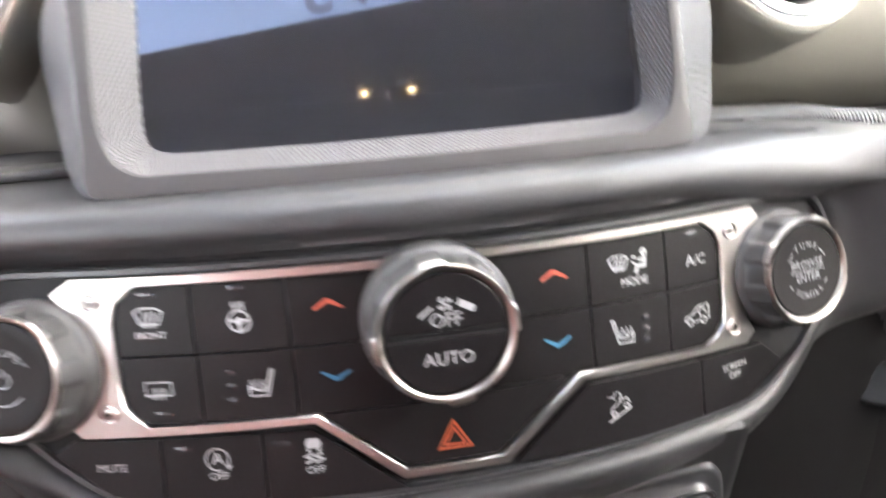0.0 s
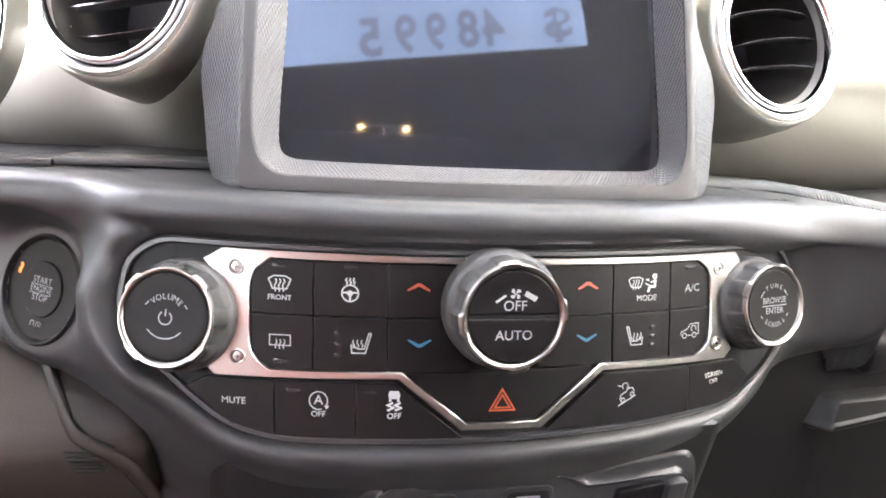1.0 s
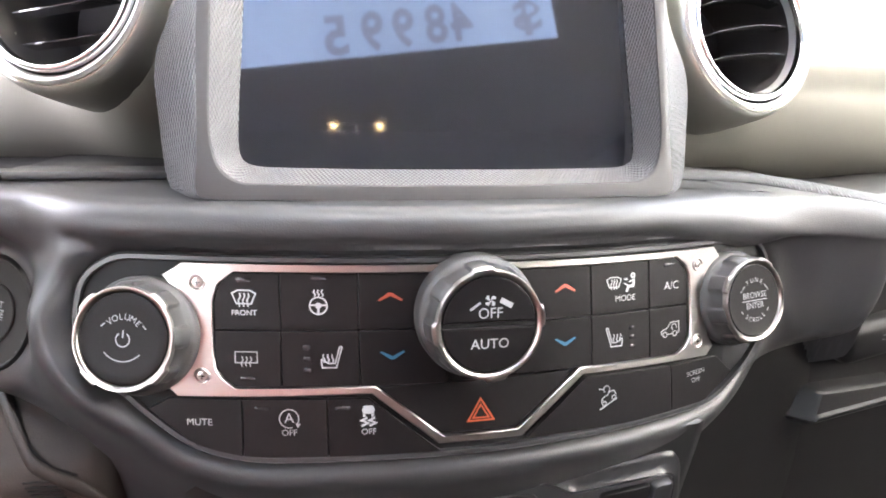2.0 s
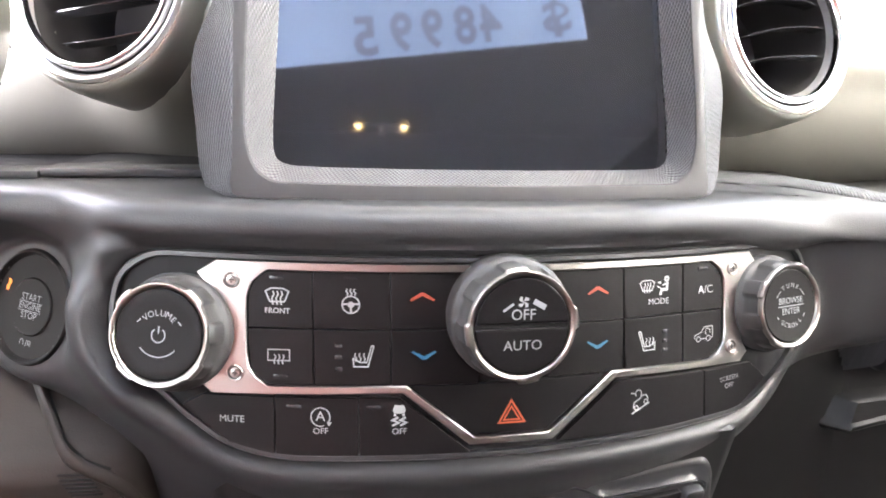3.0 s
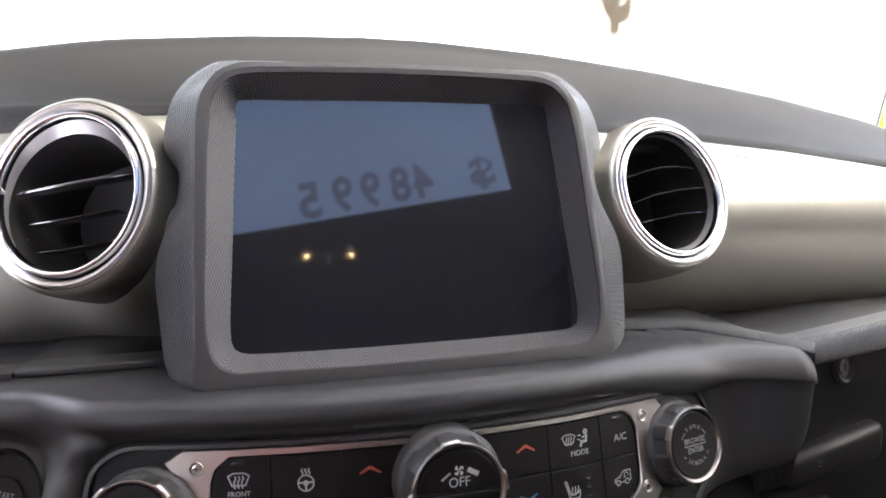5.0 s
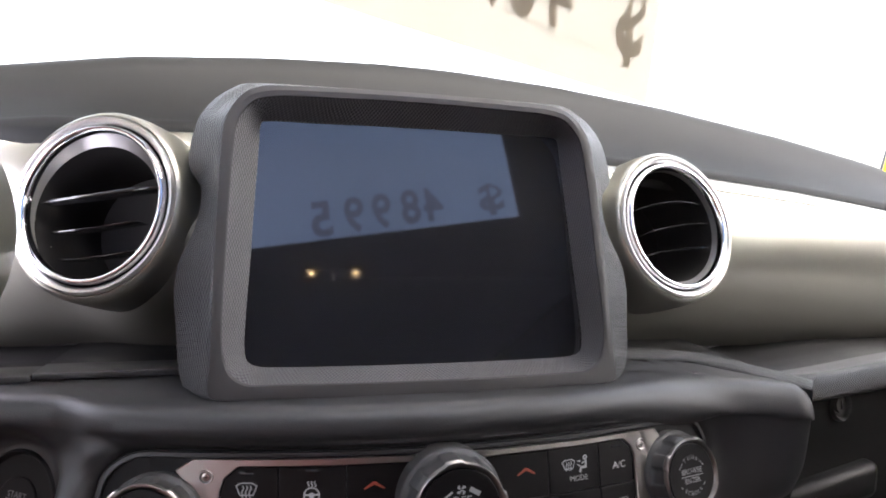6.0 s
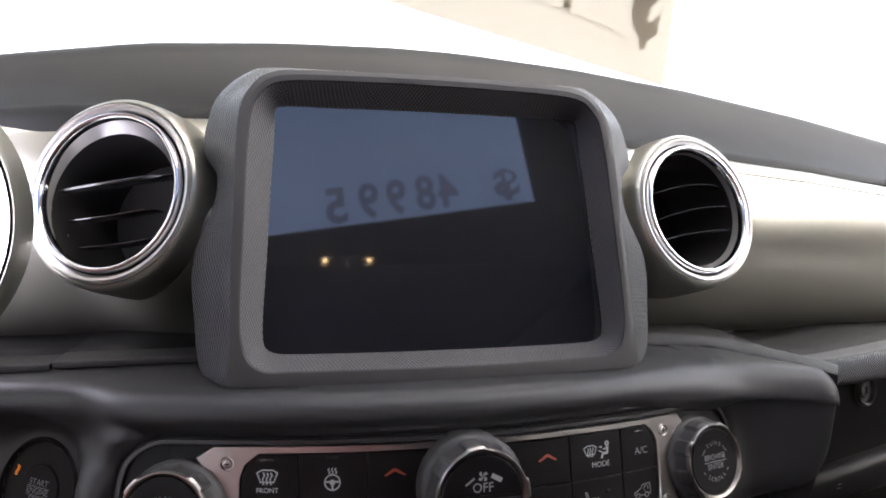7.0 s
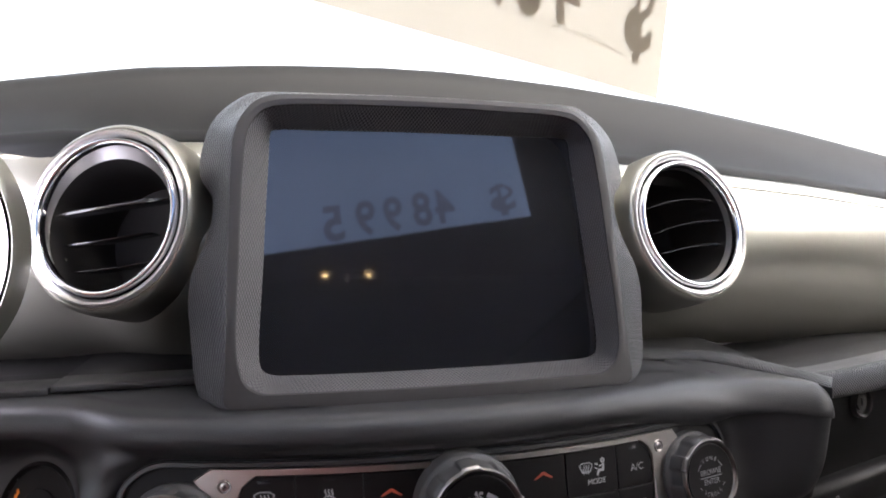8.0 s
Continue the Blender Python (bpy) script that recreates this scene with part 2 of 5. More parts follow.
# the climate panel's own space: u to the right, w up its face, h out of it
C14, S14 = math.cos(radians(14)), math.sin(radians(14))
BOW = 1.05


def on_panel(u, w, h):
    return (u, -0.056 + w * S14 + BOW * u * u - h * C14, 1.125 + w * C14 + h * S14)


# the display's own space: u to the right, v up the glass, h towards the seats
C15, S15 = math.cos(radians(15)), math.sin(radians(15))


def on_glass(u, v, h):
    return (u, v * S15 - h * C15, 1.2 + v * C15 + h * S15)


def frame_at(origin, yaw, lean):
    """A space at origin with p to the right, q up and n towards the seats, turned by yaw and leaning back."""
    m = Matrix.Translation(origin) @ Euler((radians(-lean), 0, radians(yaw))).to_matrix().to_4x4()
    return lambda p, q, n: tuple(m @ Vector((p, -n, q)))


def lathe(profile, f, segments=64, bumps=None):
    """A turned shape about n; profile of (radius, n); bumps(angle, index) scales the radius."""
    loops = []
    for k, (r, n) in enumerate(profile):
        loop = []
        for i in range(segments):
            a = 2 * math.pi * i / segments
            rr = r * (bumps(a, k) if bumps else 1)
            loop.append(f(rr * math.cos(a), rr * math.sin(a), n))
        loops.append(loop)
    return loft(loops, cap_start=profile[0][0] > 1e-4 and False, cap_end=False)


def disc(r, n, f, segments=64, rings=1):
    return sheet_mesh([f(r * math.cos(2 * math.pi * i / segments), r * math.sin(2 * math.pi * i / segments), n) for i in range(segments)], [tuple(range(segments))])


LETTERS = {}


def letters(text, bold=0.0):
    """Triangles of a text in the built-in font, one unit high, centred."""
    key = (text, bold)
    if key not in LETTERS:
        cu = bpy.data.curves.new("text", "FONT")
        cu.body, cu.align_x, cu.align_y, cu.resolution_u, cu.offset = text, "CENTER", "CENTER", 3, bold
        ob = new("text", cu)
        me = bpy.data.meshes.new_from_object(ob.evaluated_get(bpy.context.evaluated_depsgraph_get()))
        LETTERS[key] = ([(v.co.x, v.co.y) for v in me.vertices], [tuple(p.vertices) for p in me.polygons])
        bpy.data.objects.remove(ob)
        bpy.data.curves.remove(cu)
        bpy.data.meshes.remove(me)
    return LETTERS[key]


class Ink:
    """Flat print: strokes, patches and letters, in metres."""

    def __init__(self, cx=0.0, cy=0.0, scale=1.0):
        self.verts, self.faces, self.at, self.k = [], [], (cx, cy), scale

    def add(self, pts, faces):
        b = len(self.verts)
        self.verts += [(self.at[0] + x * self.k, self.at[1] + y * self.k) for x, y in pts]
        self.faces += [tuple(b + i for i in f) for f in faces]
        return self

    def patch(self, pts):
        return self.add(pts, [tuple(range(len(pts)))])

    def line(self, pts, width, closed=False):
        n = len(pts)
        left, right = [], []
        for i in range(n):
            b = Vector(pts[i])
            a = Vector(pts[i - 1]) if i or closed else None
            c = Vector(pts[(i + 1) % n]) if i < n - 1 or closed else None
            e = (b - a).normalized() if a is not None else (c - b).normalized()
            f = (c - b).normalized() if c is not None else e
            n1, n2 = Vector((-e.y, e.x)), Vector((-f.y, f.x))
            nn = n1 + n2
            nn = nn / max(nn.dot(n1), 0.4) if nn.length > 1e-6 else n1
            left.append(tuple(b + nn * width / 2))
            right.append(tuple(b - nn * width / 2))
        m = n if closed else n - 1
        return self.add(left + right, [(i, (i + 1) % n, n + (i + 1) % n, n + i) for i in range(m)])

    def arc(self, cx, cy, r, a0, a1, width, n=24):
        pts = [(cx + r * math.cos(radians(a0 + (a1 - a0) * i / n)), cy + r * math.sin(radians(a0 + (a1 - a0) * i / n))) for i in range(n + 1)]
        return self.line(pts, width)

    def text(self, s, size, x=0.0, y=0.0, turn=0.0, squeeze=1.0, bold=0.0):
        v, f = letters(s, bold)
        c, d = math.cos(radians(turn)), math.sin(radians(turn))
        return self.add([(x + size * (squeeze * p * c - q * d), y + size * (squeeze * p * d + q * c)) for p, q in v], f)

    def arc_text(self, s, size, r, mid, step, below=False):
        for i, ch in enumerate(s):
            a = mid + (i - (len(s) - 1) / 2) * (step if below else -step)
            self.text(ch, size, r * math.cos(radians(a)), r * math.sin(radians(a)), a + 90 if below else a - 90)
        return self

    def mesh(self, f, h):
        return sheet_mesh([f(x, y, h) for x, y in self.verts], self.faces)


# icons, drawn in millimetres about their middle
def heat_waves(k, x0, y0, n, gap, height, width):
    for i in range(n):
        x = x0 + i * gap
        k.line([(x, y0), (x + 0.35, y0 + height * 0.3), (x - 0.25, y0 + height * 0.65), (x + 0.15, y0 + height)], width)
    return k


def icon_windscreen(k, y=0.0, s=1.0, x0=0.0):
    k.line([(x0 + a * s, b * s + y) for a, b in ((-3.3, 1.6), (-1.7, 2.5), (1.7, 2.5), (3.3, 1.6), (2.1, -1.4), (-2.1, -1.4))], 0.42 * s, closed=True)
    for x in (-1.2, 0, 1.2):
        k.line([(x0 + a * s, b * s + y) for a, b in ((x, 1.7), (x + 0.35, 0.8), (x - 0.3, -0.4), (x, -2.3))], 0.42 * s)
    return k


def icon_rear_window(k):
    k.line([(-3.4, 2.1), (3.4, 2.1), (3.4, -1.4), (-3.4, -1.4)], 0.30, closed=True)
    for x in (-1.3, 0, 1.3):
        k.line([(x, 0.6), (x + 0.35, -0.4), (x - 0.3, -1.5), (x, -2.6)], 0.32)
    return k


def icon_wheel(k):
    k.arc(0, -0.6, 2.7, 0, 360, 0.47, 32)
    k.line([(-2.5, -0.4), (2.5, -0.4)], 0.59)
    k.line([(0, -0.4), (0, -3.2)], 0.68)
    k.arc(0, -0.6, 0.7, 0, 360, 0.59, 12)
    return heat_waves(k, -1.2, 2.3, 3, 1.2, 2.2, 0.42)


def icon_seat(k, side=1):
    w = [(-2.9, -0.2), (-0.9, -1.4), (0.9, -1.4), (2.2, 3.1), (2.8, 3.3)]
    k.line([(side * x, y) for x, y in w], 0.36)
    k.line([(side * -2.9, -0.2), (side * -2.6, -2.6), (side * 1.2, -2.6), (side * 2.9, 3.2)], 0.36)
    for x in (-2.2, -1.0, 0.2):
        k.line([(side * x, -1.2), (side * (x + 0.3), -0.3), (side * (x - 0.2), 0.4), (side * x, 1.2)], 0.32)
    return k


def icon_mode(k):
    icon_windscreen(k, 0.4, 0.9, -4.0)
    k.line([(0.2, 1.8), (1.4, 1.5), (1.2, 2.1)], 0.45)
    k.line([(0.0, 0.4), (1.6, -0.4)], 0.45)
    k.arc(4.0, 2.8, 0.7, 0, 360, 0.7, 12)
    k.line([(4.3, 1.6), (4.0, -0.9), (1.9, -0.9), (1.2, -2.8)], 1.0)
    k.line([(3.9, 1.2), (2.2, 0.6)], 0.6)
    return k


def icon_recirculate(k):
    k.line([(-3.7, -1.2), (-3.6, 0.0), (-1.2, 0.8), (0.2, 2.5), (3.6, 2.6), (3.7, -1.0), (2.9, -1.2)], 0.32)
    k.arc(-2.2, -1.3, 0.85, 0, 360, 0.32, 14)
    k.arc(1.9, -1.3, 0.85, 0, 360, 0.32, 14)
    k.line([(-1.2, -1.3), (0.9, -1.3)], 0.32)
    k.arc(1.6, 0.9, 1.0, -30, 240, 0.29, 14)
    return k


def icon_stop_start(k):
    k.arc(0, 0, 3.0, -40, 290, 0.36, 30)
    k.patch([(2.0, -1.6), (3.6, -1.7), (2.6, -3.0)])
    return k.text("A", 4.6, 0, 0.1)


def icon_traction(k):
    k.patch([(-1.6, 2.0), (1.6, 2.0), (2.0, 3.2), (1.4, 4.6), (-1.4, 4.6), (-2.0, 3.2)])
    k.line([(-1.3, 1.9), (-1.3, 1.1)], 0.8)
    k.line([(1.3, 1.9), (1.3, 1.1)], 0.8)
    for x in (-1.3, 1.1):
        k.line([(x - 0.9, -1.8), (x + 1.1, -0.9), (x - 0.8, -0.1), (x + 0.9, 0.8)], 0.7)
    return k


def icon_hill(k):
    k.line([(-3.2, -3.4), (3.4, -0.3)], 0.43)
    k.line([(-2.6, -1.4), (-2.2, 0.2), (-0.2, 1.2), (0.6, 2.2), (2.2, 2.3), (3.0, 0.9)], 0.36)
    k.arc(-1.5, -1.6, 0.7, 0, 360, 0.36, 12)
    k.arc(2.1, 0.1, 0.7, 0, 360, 0.36, 12)
    k.arc(-0.6, 3.0, 1.1, -60, 230, 0.29, 14)
    k.line([(-3.4, 3.3), (-1.6, 3.0)], 0.32)
    return k


def icon_fan(k, x, y, s):
    for i in range(4):
        a = radians(90 * i + 20)
        c, d = math.cos(a), math.sin(a)
        k.patch([(x + s * (p * c - q * d), y + s * (p * d + q * c)) for p, q in ((0.0, 0.0), (0.5, 0.15), (1.35, -0.1), (1.5, 0.45), (0.9, 0.95), (0.25, 0.5))])
    return k


def chevron(k, up=1):
    return k.patch([(-5.0, -1.1 * up), (-4.3, -1.6 * up), (0, 0.45 * up), (4.3, -1.6 * up), (5.0, -1.1 * up), (0.7, 1.75 * up), (-0.7, 1.75 * up)][::up])


# ---- the place round the dashboard: ground, floor, roof and sides ----
def structure(name, bm, material, label):
    ob = part(name, bm, material, None, label)
    return tagged(ob, kind="structure")


def join(*pieces):
    out = bmesh.new()
    for b in pieces:
        me = bpy.data.meshes.new("tmp")
        b.to_mesh(me)
        b.free()
        out.from_mesh(me)
        bpy.data.meshes.remove(me)
    return out


structure("ground", grid([[(x, y, 0.0) for x in (-3000, -30, 0, 30, 3000)] for y in (-3000, -30, 0, 30, 3000)]), ASPHALT, "grey asphalt lot under the vehicle")
structure("floor", box((-0.78, -2.3, 0.50), (0.78, 0.45, 0.55), 0.005), CARPET, "black carpeted cabin floor")
# The roof slot is added and sized to light the dash from above.
structure("ceiling", join(box((-0.78, -2.3, 1.70), (0.78, -1.10, 1.74), 0.005), box((-0.78, -1.099, 1.70), (0.78, -0.205, 1.74), 0.005), box((-0.249, -0.085, 1.70), (0.78, 0.039, 1.74), 0.005), box((-0.78, 0.04, 1.70), (0.78, 0.10, 1.74), 0.005), box((-0.78, -0.204, 1.70), (-0.25, 0.039, 1.74), 0.005)), LINER, "grey lined roof with an added slot that lets in top light")
# Unseen side walls: left is red to tint reflections, openings set the light.
for side, sill, nm, skin, words in ((-1, 1.26, "wall_left", ROSE, "added red side wall that tints reflections, one opening for light"), (1, 1.44, "wall_right", CABIN, "added dark side wall, one opening sized for light")):
    a, b = sorted((side * 0.72, side * 0.78))
    structure(nm, join(box((a, -2.3, 0.552), (b, 0.45, 1.14), 0.004), box((a, -0.949, 1.141), (b, 0.03, sill), 0.004), box((a, -2.3, 1.141), (b, -0.95, 1.698), 0.004), box((a, -0.949, 1.66), (b, 0.08, 1.698), 0.004), *([box((a, -0.42, sill + 0.001), (b, 0.03, 1.659), 0.004)] if side < 0 else [])), skin, words)
# Unseen wall without windows, added to keep rear light off the dash.
structure("wall_rear", box((-0.718, -2.3, 0.552), (0.718, -2.24, 1.698), 0.004), TAN, "added unseen dark brown rear wall that shuts out light from behind")
# Unseen reflector, added to tint the left trim plate and bezel pink.
structure("wall_red_reflector", box((-0.715, -1.12, 0.552), (-0.10, -1.06, 1.46), 0.02), ROSE_LIGHT, "added unseen red reflector behind the driver")
structure("wall_front", box((-0.718, 0.40, 0.552), (0.718, 0.45, 1.298), 0.004), CABIN, "dark bulkhead in front of the dashboard")


def windshield_point(x, s, out=0.0):
    """x across and s metres up the glass; out towards the bonnet."""
    c, d = 0.40 / 0.5122, 0.32 / 0.5122
    return (x, 0.42 - s * d + out * c, 1.30 + s * c + out * d)


pane = part("window_1", loft([[windshield_point(x, s, o) for x, s in ((-0.70, 0.0), (0.70, 0.0), (0.66, 0.50), (-0.66, 0.50))] for o in (0.004, 0.009)], cap_start=True, cap_end=True), GLASS, None, "clear flat windscreen glass")
tagged(pane, kind="structure")
pane.visible_shadow = False

# right hand windscreen pillar, yellow outside, with the grey mirror beyond it
post = thing("windscreen_pillar", (0.79, 0.46, 1.2755), "yellow painted windscreen pillar with black rubber seal", "pillar")


def beam(a, b, rx, ry):
    a, b = Vector(a), Vector(b)
    loops = []
    for p in (a, b):
        loops.append([tuple(p + Vector((dx, dy, 0))) for dx, dy in rounded([(-rx, -ry), (rx, -ry), (rx, ry), (-rx, ry)], min(rx, ry) * 0.5, 3)])
    return loft(loops, cap_start=True, cap_end=True)


part("painted_post", beam((0.7928, 0.460, 1.2755), (0.9021, 0.460, 1.6684), 0.0050, 0.0030), YELLOW, post)
part("rubber_seal", beam((0.7853, 0.458, 1.2755), (0.8946, 0.458, 1.6684), 0.0017, 0.0020), DARK_PLASTIC, post, "black rubber seal")
mirror = thing("door_mirror", (0.72, 0.33, 1.30), "pale grey door mirror housing outside the pillar", "mirror")
part("housing", moved(lathe([(0.001, 0.05), (0.03, 0.045), (0.05, 0.02), (0.052, 0.0), (0.046, -0.02), (0.001, -0.022)], frame_at((0.735, 0.34, 1.345), 20, 0), 40), lambda x, y, z: (x, y, z)), PALE_GREY, mirror)
part("arm", beam((0.745, 0.34, 1.20), (0.74, 0.34, 1.315), 0.012, 0.012), DARK_PLASTIC, mirror)


# ---- dashboard: brow, painted face, padded roll and lower parts ----
dash = thing("dashboard", (0.0, 0.1, 1.15), "black padded dashboard with champagne painted face", "dashboard")


def smooth(a, b, x):
    t = np.clip((np.asarray(x, float) - a) / (b - a), 0, 1)
    return t * t * (3 - 2 * t)


XS = [-0.70 + 0.02 * i for i in range(71)]


def brow_top(x):
    return float(np.interp(x, (-0.7, -0.45, -0.25, -0.167, -0.074, 0.0, 0.05, 0.14, 0.24, 0.353, 0.456, 0.7), (1.244, 1.320, 1.3575, 1.3706, 1.3772, 1.3793, 1.3788, 1.373, 1.3625, 1.3458, 1.3268, 1.26)))


def face_top(x):
    return float(np.interp(x, (-0.7, -0.25, -0.2, 0.0, 0.2, 0.3, 0.45, 0.7), (1.27, 1.312, 1.318, 1.322, 1.309, 1.300, 1.282, 1.24)))


rows = []
for k in range(15):
    row = []
    for x in XS:
        zt, zf = brow_top(x), face_top(x)
        prof = [(0.46, zt - 0.075), (0.34, zt - 0.035), (0.24, zt - 0.010), (0.19, zt - 0.002), (0.170, zt), (0.158, zt - 0.0015), (0.151, zt - 0.005), (0.146, zt - 0.011), (0.138, zt - 0.022), (0.120, zf + (zt - zf) * 0.35), (0.105, zf + (zt - zf) * 0.12), (0.094, zf + 0.004), (0.088, zf + 0.001), (0.086, zf - 0.004), (0.090, zf - 0.015)]
        row.append((x, prof[k][0], prof[k][1]))
    rows.append(row)
part("brow", grid(rows), BROW_SKIN, dash, "charcoal grained dash top with rounded brow", angle=60)



def axis(yaw, lean):
    """The way a round fitting faces."""
    return Euler((radians(-lean), 0, radians(yaw))).to_matrix() @ Vector((0, -1, 0))


HOLES = [((-0.1710, 0.0552, 1.2744), axis(-28.5, 14.9), 0.0440), ((0.1881, 0.0550, 1.2702), axis(11.3, 17.5), 0.0425), ((-0.288, 0.050, 1.259), axis(-8, 6), 0.064)]
FX = [-0.70 + 0.007 * i for i in range(201)]
DOWN = [0.0, 0.0015, 0.003, 0.005, 0.007, 0.0085, 0.0092, 0.0096, 0.0100, 0.0104, 0.0111, 0.012, 0.014] + [0.017 + 0.0034 * i for i in range(36)]
rows = []
for d in DOWN:
    row = []
    for x in FX:
        zf = face_top(x)
        tall = zf - 1.172
        t = min(1.0, d / tall)
        z = zf - 0.002 - t * (tall - 0.002)
        bend = 92 + 16 * float(smooth(-0.10, -0.19, x))
        lean = [radians(34 - bend * t * (i + 0.5) / 24) for i in range(24)]
        sweep = -sum(math.tan(p) for p in lean) * t * tall / 24
        top_roll = 0.010 * max(0.0, 1 - t / 0.06) ** 2
        far = 0.25 * max(0.0, abs(x) - 0.30) ** 2
        away = math.hypot(x + 0.176, z - 1.2726)
        scoop = 0.015 * float(smooth(0.088, 0.044, away)) * float(smooth(-0.140, -0.195, x))
        swell = 0.026 * float(smooth(0.105, 0.050, away)) * float(smooth(-0.190, -0.140, x)) * float(smooth(1.296, 1.258, z))
        # a fine parting line runs along the passenger side
        line = 0.0016 * max(0.0, 1 - abs(d - 0.0098) / 0.0006) * float(smooth(0.200, 0.225, x))
        row.append((x, 0.0795 + sweep + top_roll + far + scoop + line - swell, z))
    rows.append(row)
bm = grid(rows)
gone = [f for f in bm.faces if any((d := f.calc_center_median() - Vector(o)).length_squared - d.dot(Vector(n)) ** 2 < r * r for o, n, r in HOLES)]
bmesh.ops.delete(bm, geom=gone, context="FACES")
part("painted_face", bm, CHAMPAGNE, dash, "satin champagne painted dash face", angle=60)

# padded roll and housing round the climate panel
OUTLINE = rounded([(-0.1575, 0.012), (-0.1525, 0.036), (-0.139, 0.0455), (0.139, 0.0455), (0.1525, 0.0415), (0.160, 0.028), (0.158, 0.005), (0.146, -0.014), (0.118, -0.0315), (0.066, -0.0345), (0.0, -0.0360), (-0.090, -0.0360), (-0.112, -0.0310), (-0.136, -0.0130)], 0.012, 5)


def outside(u, w):
    """Signed distance from the climate panel's outline, positive outside."""
    p = np.array(OUTLINE)
    q = np.roll(p, -1, 0)
    e = q - p
    rel = np.stack([u, w], -1)[..., None, :] - p
    t = np.clip((rel * e).sum(-1) / (e * e).sum(-1), 0, 1)
    d = np.sqrt(((rel - t[..., None] * e) ** 2).sum(-1).min(-1))
    up = (p[:, 1] > w[..., None]) != (q[:, 1] > w[..., None])
    cross = u[..., None] < e[:, 0] * (w[..., None] - p[:, 1]) / np.where(e[:, 1] == 0, 1e-9, e[:, 1]) + p[:, 0]
    return np.where((up & cross).sum(-1) % 2 == 1, -d, d)


def panel_space(u, y, z):
    """w and h of a point at y, z in the panel's own space."""
    y, z = y + 0.056 - BOW * u * u, z - 1.125
    return y * S14 + z * C14, z * S14 - y * C14


def roll_edge(u):
    """The front edge of the roll, in y and z."""
    y = np.interp(u, (-0.30, -0.190, -0.175, -0.166, -0.157, -0.146, -0.130, -0.107, -0.06, 0.0, 0.06, 0.10, 0.13, 0.16, 0.175, 0.19, 0.205, 0.215), (0.012, -0.002, -0.006, -0.013, -0.023, -0.0300, -0.0350, -0.0400, -0.0480, -0.0515, -0.0480, -0.0405, -0.0345, -0.0315, -0.0340, -0.0385, -0.0450, -0.0490))
    z = np.interp(u, (-0.30, -0.175, -0.155, -0.10, 0.10, 0.13, 0.16, 0.19, 0.215), (1.1870, 1.1873, 1.1875, 1.1880, 1.1880, 1.1876, 1.1864, 1.1859, 1.1846))
    return float(y), float(z)


us = np.concatenate([np.linspace(-0.275, 0.205, 256), [0.2073, 0.2096, 0.2114, 0.2128, 0.2138, 0.2145, 0.2149, 0.2150]])
OVER = [(0.030, -0.0016), (0.024, -0.0012), (0.018, -0.0007), (0.013, -0.0002), (0.0095, 0.0), (0.0072, -0.0002), (0.0052, -0.0008), (0.0034, -0.0018), (0.0019, -0.0032), (0.0008, -0.0050), (0.0002, -0.0072), (0.0, -0.0095), (0.0006, -0.0112), (0.0016, -0.0128), (0.0030, -0.0142)]
SHELF = [(0.0746, 1.1862), (0.050, 1.1868), (0.030, 1.1874), (0.016, 1.1876), (0.004, 1.1878)]
low = np.linspace(0.0435, -0.080, 82)
NT = len(SHELF) + len(OVER) + 2
H, Wd = np.zeros((NT + len(low), len(us))), np.zeros((NT + len(low), len(us)))
for i, u in enumerate(us):
    ye, ze = roll_edge(u)
    plain = max(float(smooth(0.136, 0.180, u)), float(smooth(-0.150, -0.168, u)))
    run = [(max(y, ye + 0.031 + 0.0005 * (5 - k)), min(z, ze - 0.0012)) for k, (y, z) in enumerate(SHELF)]
    soft = 1 + 0.9 * float(smooth(0.07, 0.17, u))
    foot = 1.125 + (low[0] - (ye + 0.056 - BOW * u * u) * S14) / C14 + 0.0012
    for dy, dz in OVER:
        a, b = ye + dy * soft, ze + dz * soft
        if plain and dz < -0.0032:
            a = a * (1 - plain) + min(a, ye + 0.0008) * plain
        over = max(0.0, ze - 0.0032 * soft - b)
        span = 0.0126 * soft
        b_plain = b + over - over / span * max(0.001, ze - 0.0032 * soft - foot)
        run.append((a, b * (1 - plain) + b_plain * plain))
    # towards the passenger the roll opens into a wide round shoulder
    wide = float(smooth(0.138, 0.176, u))
    if wide:
        r = 0.016
        turn = [radians(9 * j) for j in range(11)]
        broad = [(ye + r + 0.0075 * (5 - k), ze - 0.0002 * (5 - k)) for k in range(5)]
        broad += [(ye + r - r * math.sin(a), ze - r + r * math.cos(a)) for a in turn]
        broad += [(ye + 0.0002 * j, ze - r + (min(foot, ze - r - 0.002) - ze + r) * j / 5) for j in range(1, 5)]
        run = [(p[0] + (q[0] - p[0]) * wide, p[1] + (q[1] - p[1]) * wide) for p, q in zip(run, broad)]
    for k, (y, z) in enumerate(run):
        Wd[k, i], H[k, i] = panel_space(u, y, z)
edges = [roll_edge(u) for u in us]
AWAY = []
